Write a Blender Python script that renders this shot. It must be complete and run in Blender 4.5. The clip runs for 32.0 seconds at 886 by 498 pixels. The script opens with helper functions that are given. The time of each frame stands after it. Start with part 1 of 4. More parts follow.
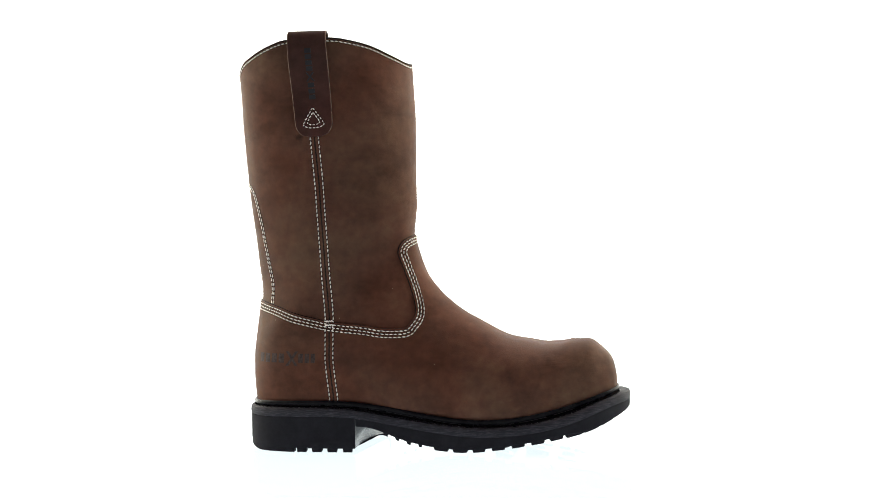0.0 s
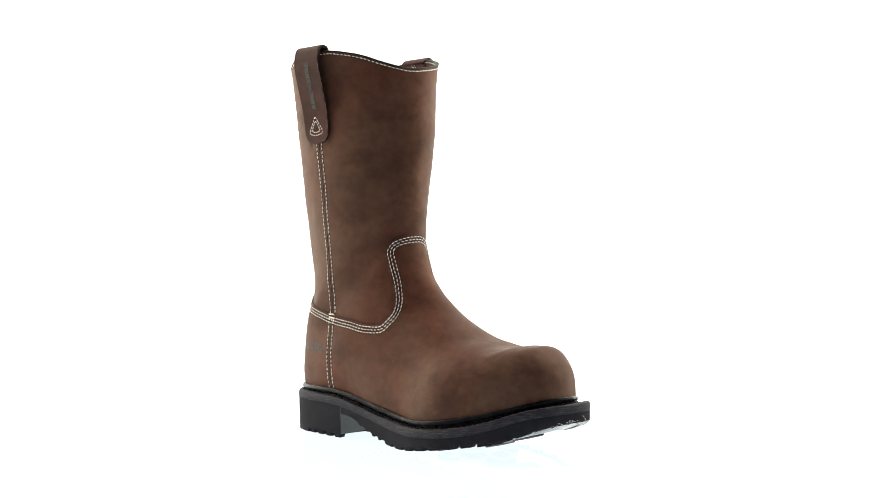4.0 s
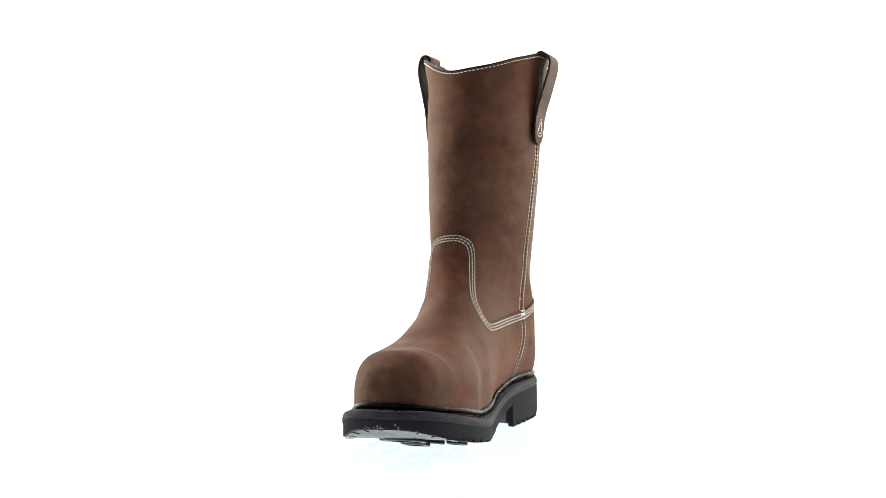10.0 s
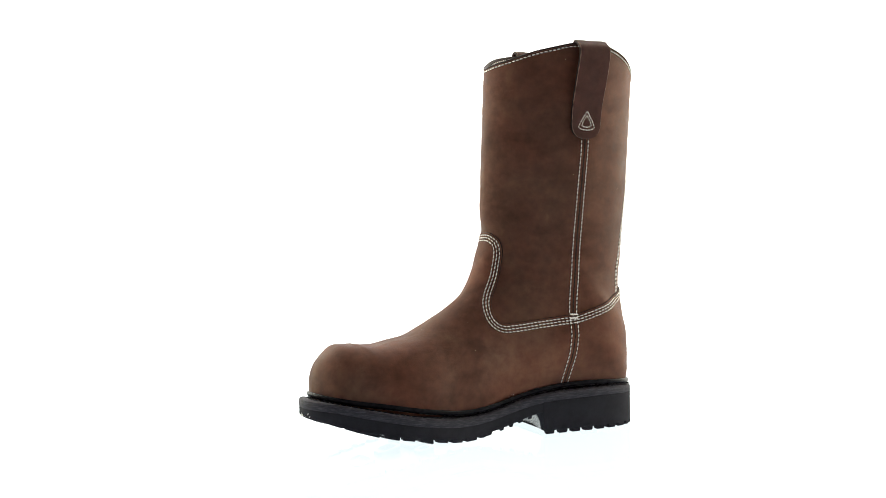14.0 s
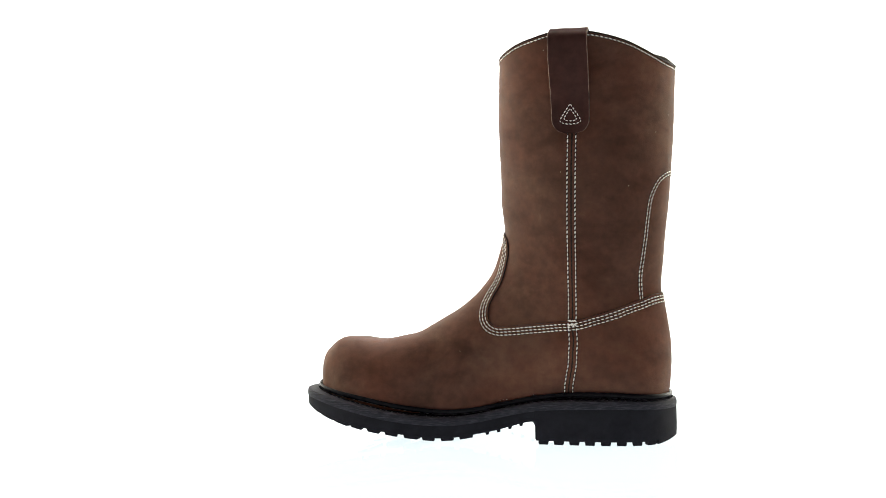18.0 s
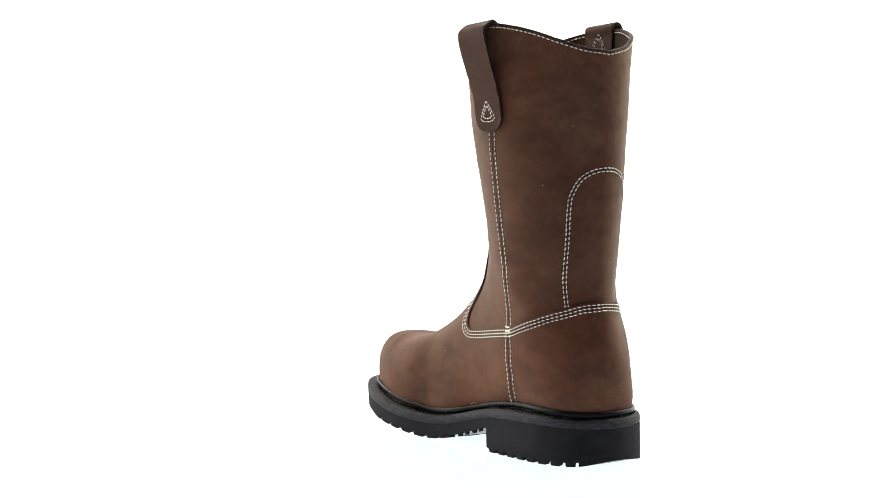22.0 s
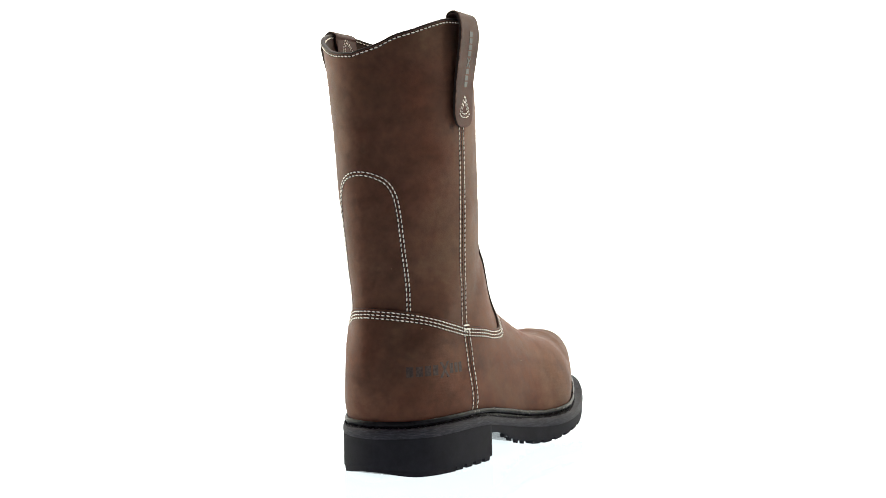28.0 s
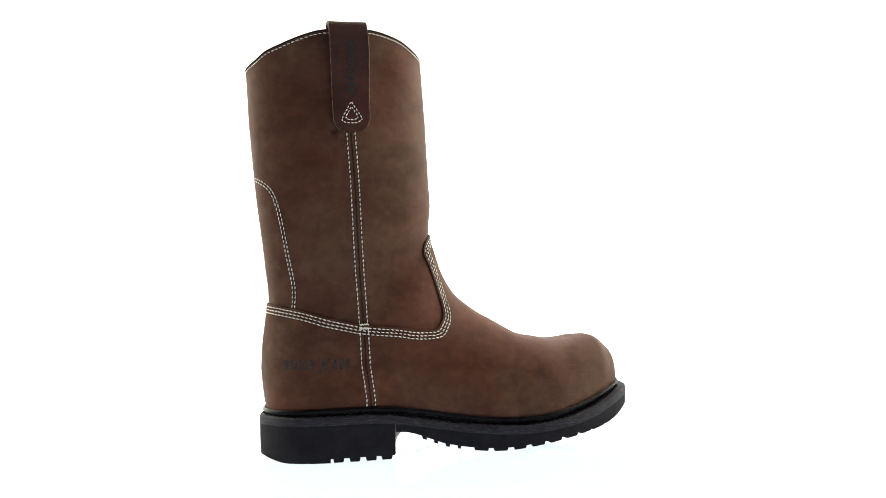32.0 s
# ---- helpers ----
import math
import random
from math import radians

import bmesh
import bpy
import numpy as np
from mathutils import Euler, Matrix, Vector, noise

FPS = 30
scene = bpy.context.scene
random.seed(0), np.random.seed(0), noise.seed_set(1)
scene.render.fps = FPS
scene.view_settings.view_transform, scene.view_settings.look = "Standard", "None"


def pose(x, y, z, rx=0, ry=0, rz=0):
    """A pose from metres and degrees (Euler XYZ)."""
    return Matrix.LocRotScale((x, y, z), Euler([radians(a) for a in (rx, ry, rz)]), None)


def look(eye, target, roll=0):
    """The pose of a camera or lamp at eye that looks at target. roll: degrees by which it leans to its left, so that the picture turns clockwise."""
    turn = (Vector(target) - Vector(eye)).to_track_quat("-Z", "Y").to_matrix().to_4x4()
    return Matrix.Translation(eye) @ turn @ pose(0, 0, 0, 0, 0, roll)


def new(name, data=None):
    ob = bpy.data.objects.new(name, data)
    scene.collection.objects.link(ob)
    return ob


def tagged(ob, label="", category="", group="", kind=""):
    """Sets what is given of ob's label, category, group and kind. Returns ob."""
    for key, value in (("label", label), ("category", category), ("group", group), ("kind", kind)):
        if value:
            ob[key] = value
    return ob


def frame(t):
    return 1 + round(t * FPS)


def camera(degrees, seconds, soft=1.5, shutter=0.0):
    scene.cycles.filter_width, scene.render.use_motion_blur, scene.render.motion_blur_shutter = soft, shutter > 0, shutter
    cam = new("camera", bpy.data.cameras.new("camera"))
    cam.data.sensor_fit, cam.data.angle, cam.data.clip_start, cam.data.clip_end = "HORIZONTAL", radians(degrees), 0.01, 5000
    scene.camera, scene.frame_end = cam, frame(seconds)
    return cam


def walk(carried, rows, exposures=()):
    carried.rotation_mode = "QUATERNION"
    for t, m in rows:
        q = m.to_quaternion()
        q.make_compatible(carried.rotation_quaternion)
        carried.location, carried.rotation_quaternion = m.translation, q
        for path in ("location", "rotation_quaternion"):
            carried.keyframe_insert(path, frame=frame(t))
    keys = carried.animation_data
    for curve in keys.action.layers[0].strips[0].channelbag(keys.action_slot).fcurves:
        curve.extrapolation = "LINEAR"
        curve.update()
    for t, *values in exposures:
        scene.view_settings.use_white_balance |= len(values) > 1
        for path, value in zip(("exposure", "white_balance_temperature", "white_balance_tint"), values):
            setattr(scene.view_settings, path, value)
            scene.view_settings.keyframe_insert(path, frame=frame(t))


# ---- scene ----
EYE = Vector((0.0, -1.0815, 0.1801))
cam = camera(37.034, 32.0, soft=0.6)
AHEAD = Vector((-0.012808, 0.99969, -0.021218))
CAMERA_POSE = look(EYE, EYE + AHEAD, -1.204)
walk(cam, [(0.0, CAMERA_POSE), (32.0, CAMERA_POSE)], exposures=[(0.0, 0.0), (32.0, 0.0)])

# turn of the boot about the upright axis: seconds, degrees
TURN = [(0.0, 0.67), (3.0, -30.46), (6.0, -61.78), (9.0, -93.05), (11.0, -114.17), (13.0, -134.75), (16.5, -171.28),
        (19.0, -197.73), (21.0, -218.77), (23.0, -239.82), (25.0, -260.82), (28.0, -292.43), (30.0, -313.46), (32.0, -334.19)]

# ---- light: a backlit white tent open towards the camera, its sides and roof added unseen, in an added dim room ----
world = bpy.data.worlds.new("room")
scene.world = world
world.use_nodes = True
world.node_tree.nodes["Background"].inputs[0].default_value = (1.0, 0.97, 0.95, 1)
world.node_tree.nodes["Background"].inputs[1].default_value = 0.10


# ---- materials ----
def material(name):
    m = bpy.data.materials.new(name)
    m.use_nodes = True
    nt = m.node_tree
    return m, nt, nt.nodes["Principled BSDF"]


def node(nt, kind, **values):
    n = nt.nodes.new(kind)
    for k, v in values.items():
        n.inputs[k.replace("_", " ")].default_value = v
    return n


def ramp(nt, fac, stops):
    r = nt.nodes.new("ShaderNodeValToRGB")
    els = r.color_ramp.elements
    while len(els) < len(stops):
        els.new(0.5)
    for e, (p, c) in zip(els, stops):
        e.position, e.color = p, (*c, 1) if len(c) == 3 else c
    nt.links.new(fac, r.inputs[0])
    return r.outputs[0]


def mix(nt, fac, a, b, how="MIX"):
    n = nt.nodes.new("ShaderNodeMix")
    n.data_type, n.blend_type = "RGBA", how
    if isinstance(fac, float):
        n.inputs[0].default_value = fac
    else:
        nt.links.new(fac, n.inputs[0])
    nt.links.new(a, n.inputs[6])
    nt.links.new(b, n.inputs[7])
    return n.outputs[2]


def glow(name, colour, strength):
    m, nt, p = material(name)
    p.inputs["Base Color"].default_value = (0.85, 0.85, 0.85, 1)
    p.inputs["Roughness"].default_value = 0.9
    p.inputs["Emission Color"].default_value = (*colour, 1)
    p.inputs["Emission Strength"].default_value = strength
    return m


# oil stains of the leather, and broad lighter and darker patches: place, reach, tint
STAINS_AND_LIGHT = [((0.0350, -0.0710, 0.0598), 0.0075, (0.66, 0.66, 0.70)), ((-0.1245, -0.0470, 0.2474), 0.0035, (0.40, 0.40, 0.44)),
          ((-0.0936, -0.0510, 0.0747), 0.0120, (0.86, 0.88, 0.93)), ((-0.0020, 0.0150, 0.0778), 0.0080, (0.84, 0.85, 0.88)),
          # broad ones: side light painted on the inner quarter, a darker heel counter
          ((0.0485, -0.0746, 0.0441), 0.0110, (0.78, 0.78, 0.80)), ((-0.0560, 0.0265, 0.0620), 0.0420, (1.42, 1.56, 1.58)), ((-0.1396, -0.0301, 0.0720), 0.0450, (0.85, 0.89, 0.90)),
          # broad lighter patch on the outer vamp
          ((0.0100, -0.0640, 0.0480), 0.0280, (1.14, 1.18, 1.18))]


def leather_material(name, dark, mid, light, rough=0.6):
    """Oiled pull-up leather: cloudy tone, scuffs, fine grain."""
    m, nt, p = material(name)
    co = nt.nodes.new("ShaderNodeTexCoord").outputs["Object"]
    cloud = node(nt, "ShaderNodeTexNoise", Scale=16.0, Detail=5.0, Roughness=0.62, Distortion=0.5)
    fine = node(nt, "ShaderNodeTexNoise", Scale=130.0, Detail=5.0, Roughness=0.7)
    grain = node(nt, "ShaderNodeTexVoronoi", Scale=1500.0)
    for n in (cloud, fine, grain):
        nt.links.new(co, n.inputs["Vector"])
    tone = ramp(nt, cloud.outputs[0], [(0.25, dark), (0.52, mid), (0.80, light)])
    speck = ramp(nt, fine.outputs[0], [(0.35, (0.78, 0.76, 0.74)), (0.65, (1.12, 1.1, 1.08))])
    colour = mix(nt, 0.7, tone, speck, "MULTIPLY")
    blot = node(nt, "ShaderNodeTexNoise", Scale=30.0, Detail=4.0, Roughness=0.55, Distortion=0.3)
    turned = nt.nodes.new("ShaderNodeMapping")
    turned.inputs["Rotation"].default_value = (0.3, 0.5, 0.4)
    turned.inputs["Scale"].default_value = (0.7, 1.0, 1.6)
    nt.links.new(co, turned.inputs[0])
    nt.links.new(turned.outputs[0], blot.inputs["Vector"])
    stain = ramp(nt, blot.outputs[0], [(0.30, (0.66, 0.63, 0.62)), (0.52, (1.0, 1.0, 1.0)), (0.72, (1.12, 1.11, 1.08))])
    colour = mix(nt, 0.7, colour, stain, "MULTIPLY")
    drift = node(nt, "ShaderNodeTexNoise", Scale=9.0, Detail=2.0, Roughness=0.5, Distortion=0.4)
    nt.links.new(co, drift.inputs["Vector"])
    hue = ramp(nt, drift.outputs[0], [(0.36, (1.10, 0.93, 0.86)), (0.50, (1.0, 1.0, 1.0)), (0.64, (0.93, 1.05, 1.04))])
    colour = mix(nt, 0.8, colour, hue, "MULTIPLY")          # reddish where the oil has gone in, olive where it is dry
    scuff = node(nt, "ShaderNodeTexNoise", Scale=55.0, Detail=6.0, Roughness=0.75, Distortion=1.6)
    nt.links.new(turned.outputs[0], scuff.inputs["Vector"])
    rubbed = ramp(nt, scuff.outputs[0], [(0.60, (1.0, 1.0, 1.0)), (0.74, (1.28, 1.32, 1.34))])
    colour = mix(nt, 0.7, colour, rubbed, "MULTIPLY")
    ragged = node(nt, "ShaderNodeTexNoise", Scale=140.0, Detail=4.0, Roughness=0.6)
    nt.links.new(co, ragged.inputs["Vector"])
    shifted = nt.nodes.new("ShaderNodeVectorMath")
    shifted.operation = "MULTIPLY_ADD"
    nt.links.new(ragged.outputs["Color"], shifted.inputs[0])
    shifted.inputs[1].default_value = (0.012, 0.012, 0.012)
    nt.links.new(co, shifted.inputs[2])
    for place, reach, tint in STAINS_AND_LIGHT:
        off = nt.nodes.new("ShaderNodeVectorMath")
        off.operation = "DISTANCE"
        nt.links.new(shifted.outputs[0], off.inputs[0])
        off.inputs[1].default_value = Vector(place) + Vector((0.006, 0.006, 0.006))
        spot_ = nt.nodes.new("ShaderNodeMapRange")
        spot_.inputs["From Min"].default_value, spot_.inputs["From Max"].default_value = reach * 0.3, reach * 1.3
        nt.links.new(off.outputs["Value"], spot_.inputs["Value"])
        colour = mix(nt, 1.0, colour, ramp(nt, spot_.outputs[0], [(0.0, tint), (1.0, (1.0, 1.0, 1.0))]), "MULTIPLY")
    dust = node(nt, "ShaderNodeTexVoronoi", Scale=95.0, Randomness=1.0)
    nt.links.new(co, dust.inputs["Vector"])
    near = nt.nodes.new("ShaderNodeMath")
    near.operation = "LESS_THAN"
    nt.links.new(dust.outputs["Distance"], near.inputs[0])
    near.inputs[1].default_value = 0.035
    pick = nt.nodes.new("ShaderNodeSeparateColor")
    nt.links.new(dust.outputs["Color"], pick.inputs[0])
    few = nt.nodes.new("ShaderNodeMath")
    few.operation = "GREATER_THAN"
    nt.links.new(pick.outputs[0], few.inputs[0])
    few.inputs[1].default_value = 0.86
    both = nt.nodes.new("ShaderNodeMath")
    both.operation = "MULTIPLY"
    nt.links.new(near.outputs[0], both.inputs[0])
    nt.links.new(few.outputs[0], both.inputs[1])
    pale = nt.nodes.new("ShaderNodeRGB")
    pale.outputs[0].default_value = (0.40, 0.30, 0.20, 1)
    colour = mix(nt, both.outputs[0], colour, pale.outputs[0])
    nt.links.new(colour, p.inputs["Base Color"])
    nt.links.new(ramp(nt, fine.outputs[0], [(0.3, (rough - 0.1,) * 3), (0.7, (rough + 0.12,) * 3)]), p.inputs["Roughness"])
    b1 = node(nt, "ShaderNodeBump", Strength=0.25, Distance=0.0006)
    nt.links.new(fine.outputs[0], b1.inputs["Height"])
    b2 = node(nt, "ShaderNodeBump", Strength=0.22, Distance=0.0003)
    nt.links.new(grain.outputs["Distance"], b2.inputs["Height"])
    nt.links.new(b1.outputs[0], b2.inputs["Normal"])
    crease = node(nt, "ShaderNodeTexNoise", Scale=70.0, Detail=3.0, Roughness=0.5, Distortion=0.8)
    flat = nt.nodes.new("ShaderNodeMapping")
    flat.inputs["Scale"].default_value = (1.0, 1.0, 7.0)
    nt.links.new(co, flat.inputs[0])
    nt.links.new(flat.outputs[0], crease.inputs["Vector"])
    where = node(nt, "ShaderNodeTexNoise", Scale=12.0, Detail=1.0)
    nt.links.new(co, where.inputs["Vector"])
    b3 = node(nt, "ShaderNodeBump", Distance=0.0008)
    spot = ramp(nt, where.outputs[0], [(0.50, (0, 0, 0)), (0.70, (0.6, 0.6, 0.6))])
    foot = nt.nodes.new("ShaderNodeSeparateXYZ")
    nt.links.new(co, foot.inputs[0])
    low = ramp(nt, foot.outputs[2], [(0.075, (1, 1, 1)), (0.105, (0, 0, 0))])          # the foot creases, the shaft stays smooth
    nt.links.new(mix(nt, 1.0, spot, low, "MULTIPLY"), b3.inputs["Strength"])
    nt.links.new(crease.outputs[0], b3.inputs["Height"])
    nt.links.new(b2.outputs[0], b3.inputs["Normal"])
    nt.links.new(b3.outputs[0], p.inputs["Normal"])
    p.inputs["Sheen Weight"].default_value = 0.0
    p.inputs["Sheen Roughness"].default_value = 0.45
    p.inputs["Sheen Tint"].default_value = (0.8, 0.5, 0.3, 1)
    p.inputs["Specular IOR Level"].default_value = 0.07
    return m


def rubber_material(name, a, b, rough, streak=False, spec=0.4, relief=0.3):
    m, nt, p = material(name)
    co = nt.nodes.new("ShaderNodeTexCoord").outputs["Object"]
    mp = nt.nodes.new("ShaderNodeMapping")
    mp.inputs["Scale"].default_value = (1, 1, 9) if streak else (1, 1, 1)
    nt.links.new(co, mp.inputs[0])
    n1 = node(nt, "ShaderNodeTexNoise", Scale=150.0 if streak else 60.0, Detail=6.0, Roughness=0.72)
    n2 = node(nt, "ShaderNodeTexNoise", Scale=900.0, Detail=3.0)
    nt.links.new(mp.outputs[0], n1.inputs["Vector"])
    nt.links.new(mp.outputs[0], n2.inputs["Vector"])
    nt.links.new(ramp(nt, n1.outputs[0], [(0.46 if streak else 0.35, a), (0.80 if streak else 0.68, b)]), p.inputs["Base Color"])
    nt.links.new(ramp(nt, n1.outputs[0], [(0.3, (rough - 0.08,) * 3), (0.7, (rough + 0.1,) * 3)]), p.inputs["Roughness"])
    bp = node(nt, "ShaderNodeBump", Strength=relief, Distance=0.0004)
    nt.links.new(n2.outputs[0], bp.inputs["Height"])
    nt.links.new(bp.outputs[0], p.inputs["Normal"])
    p.inputs["Specular IOR Level"].default_value = spec
    return m


def plain_material(name, colour, rough, scale=700.0, vary=0.25):
    m, nt, p = material(name)
    co = nt.nodes.new("ShaderNodeTexCoord").outputs["Object"]
    n = node(nt, "ShaderNodeTexNoise", Scale=scale, Detail=3.0)
    nt.links.new(co, n.inputs["Vector"])
    lo = tuple(c * (1 - vary) for c in colour)
    hi = tuple(min(1, c * (1 + vary)) for c in colour)
    nt.links.new(ramp(nt, n.outputs[0], [(0.3, lo), (0.7, hi)]), p.inputs["Base Color"])
    p.inputs["Roughness"].default_value = rough
    p.inputs["Specular IOR Level"].default_value = 0.2
    return m


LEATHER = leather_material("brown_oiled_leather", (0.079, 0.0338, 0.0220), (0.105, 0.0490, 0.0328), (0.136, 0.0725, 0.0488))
STRAP_LEATHER = leather_material("strap_leather", (0.046, 0.0200, 0.0168), (0.065, 0.0295, 0.0245), (0.088, 0.043, 0.0345))
EDGE = plain_material("cut_leather_edge", (0.022, 0.012, 0.010), 0.7)
LINING = leather_material("lining_leather", (0.020, 0.009, 0.0065), (0.034, 0.0155, 0.011), (0.05, 0.024, 0.017), 0.75)
THREAD = plain_material("cream_thread", (0.96, 0.885, 0.81), 0.8, 2500.0, 0.06)
DARK_THREAD = plain_material("dark_thread", (0.03, 0.018, 0.014), 0.8, 2500.0)
EMBOSS = rubber_material("glossy_black_print", (0.016, 0.013, 0.014), (0.026, 0.022, 0.024), 0.45, spec=0.24)
STAMP = plain_material("faded_dark_stamp", (0.058, 0.035, 0.031), 0.6, 500.0, 0.45)
WELT = rubber_material("black_welt", (0.006, 0.0055, 0.007), (0.010, 0.009, 0.011), 0.28, spec=0.05)
MIDSOLE = rubber_material("buffed_rubber", (0.0240, 0.0230, 0.0290), (0.080, 0.077, 0.094), 0.7, True, 0.12)
RUBBER = rubber_material("black_rubber", (0.0140, 0.0136, 0.0172), (0.0218, 0.0210, 0.0262), 0.78, spec=0.06)
TREAD = rubber_material("worn_tread_rubber", (0.010, 0.010, 0.012), (0.030, 0.029, 0.034), 0.20, spec=0.9, relief=0.5)
# dark strip under the stitch rows: shade round the threads, as colour
STITCH_SHADE = plain_material("painted_stitch_shade", (0.020, 0.0100, 0.0078), 0.75, 900.0, 0.3)
# paler colour for the strap's chamfers, a corner highlight painted on
EDGE_HIGHLIGHT = plain_material("strap_edge_highlight", (0.145, 0.088, 0.066), 0.7, 260.0, 0.6)
CHIP = plain_material("pale_chip", (0.78, 0.78, 0.74), 0.6)
TENT = glow("white_tent_glow", (1.0, 1.0, 1.0), 1.15)
# warm glow of the unseen side walls, tuned to brighten the boot's edges
PANEL = glow("added_side_glow", (1.0, 0.955, 0.76), 3.7)


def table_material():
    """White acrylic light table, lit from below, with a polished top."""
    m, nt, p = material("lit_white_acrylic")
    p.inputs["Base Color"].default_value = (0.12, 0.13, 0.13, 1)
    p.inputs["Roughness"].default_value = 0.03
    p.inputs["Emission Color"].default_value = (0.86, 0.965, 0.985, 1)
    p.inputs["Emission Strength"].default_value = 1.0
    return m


# tint of the unseen room, set to redden the fill from the front
ROOM = plain_material("mauve_fill_paint", (0.375, 0.292, 0.350), 0.85, 3.0, 0.12)
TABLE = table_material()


# ---- the tent and the light table ----
def sheet(name, corners, mat, depth, label):
    """A panel with thickness: corners counter-clockwise seen from inside; depth goes outwards."""
    c = [Vector(v) for v in corners]
    n = (c[1] - c[0]).cross(c[2] - c[0]).normalized()
    bm = bmesh.new()
    a = [bm.verts.new(v) for v in c]
    b = [bm.verts.new(v - n * depth) for v in c]
    bm.faces.new(a)
    bm.faces.new(b[::-1])
    for i in range(4):
        j = (i + 1) % 4
        bm.faces.new([a[j], a[i], b[i], b[j]])
    me = bpy.data.meshes.new(name)
    bm.to_mesh(me)
    bm.free()
    me.materials.append(mat)
    return tagged(new(name, me), label, kind="structure")


# FRONT runs the lit table on, unseen, to brighten the toe from below
W, BACK, FRONT, HIGH, SIDE, TOP = 0.85, 1.0, -0.95, 1.5, -0.05, 0.0015
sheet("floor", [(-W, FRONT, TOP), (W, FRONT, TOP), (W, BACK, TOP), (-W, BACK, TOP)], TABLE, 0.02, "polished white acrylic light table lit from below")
sheet("wall_back", [(-W, BACK, 0), (W, BACK, 0), (W, BACK, HIGH), (-W, BACK, HIGH)], TENT, 0.01, "glowing wall of the assumed light tent")
# side walls and roof stay out of view, added only for their light
sheet("wall_left", [(-W, SIDE, 0), (-W, BACK, 0), (-W, BACK, HIGH), (-W, SIDE, HIGH)], PANEL, 0.01, "glowing wall of the assumed light tent")
sheet("wall_right", [(W, BACK, 0), (W, SIDE, 0), (W, SIDE, HIGH), (W, BACK, HIGH)], PANEL, 0.01, "glowing wall of the assumed light tent")
sheet("ceiling", [(-W, SIDE, HIGH), (-W, BACK, HIGH), (W, BACK, HIGH), (W, SIDE, HIGH)], TENT, 0.01, "unseen glowing roof of the assumed light tent")
# unseen dim room added round the tent, to bounce fill onto the boot
RX, RY0, RY1, RZ0, RZ1 = 2.4, -3.2, 2.2, -0.85, 2.0
sheet("ground", [(-RX, RY0, RZ0), (RX, RY0, RZ0), (RX, RY1, RZ0), (-RX, RY1, RZ0)], ROOM, 0.05, "unseen mauve-grey floor added to bounce fill light")
sheet("wall_1", [(RX, RY0, RZ0), (-RX, RY0, RZ0), (-RX, RY0, RZ1), (RX, RY0, RZ1)], ROOM, 0.05, "unseen mauve-grey wall added to bounce fill light")
sheet("wall_2", [(-RX, RY0, RZ0), (-RX, RY1, RZ0), (-RX, RY1, RZ1), (-RX, RY0, RZ1)], ROOM, 0.05, "unseen mauve-grey wall added to bounce fill light")
sheet("wall_3", [(RX, RY1, RZ0), (RX, RY0, RZ0), (RX, RY0, RZ1), (RX, RY1, RZ1)], ROOM, 0.05, "unseen mauve-grey wall added to bounce fill light")
sheet("wall_4", [(-RX, RY1, RZ0), (RX, RY1, RZ0), (RX, RY1, RZ1), (-RX, RY1, RZ1)], ROOM, 0.05, "unseen mauve-grey wall added to bounce fill light")
sheet("ceiling_1", [(-RX, RY0, RZ1), (-RX, RY1, RZ1), (RX, RY1, RZ1), (RX, RY0, RZ1)], ROOM, 0.05, "unseen mauve-grey ceiling added to bounce fill light")

# ---- boot geometry: lasted surface of the upper, in the boot's own axes (x to the toe) ----
def spline(keys, n):
    """n points along a Catmull-Rom curve through rows of numbers."""
    k = np.array(keys, float)
    k = np.vstack([2 * k[0] - k[1], k, 2 * k[-1] - k[-2]])
    out = []
    for q in np.linspace(0, len(k) - 3 - 1e-9, n):
        i = int(q)
        u = q - i
        a, b, c, d = k[i:i + 4]
        out.append(0.5 * (2 * b + (c - a) * u + (2 * a - 5 * b + 4 * c - d) * u * u + (3 * b - a - 3 * c + d) * u ** 3))
    return np.array(out)


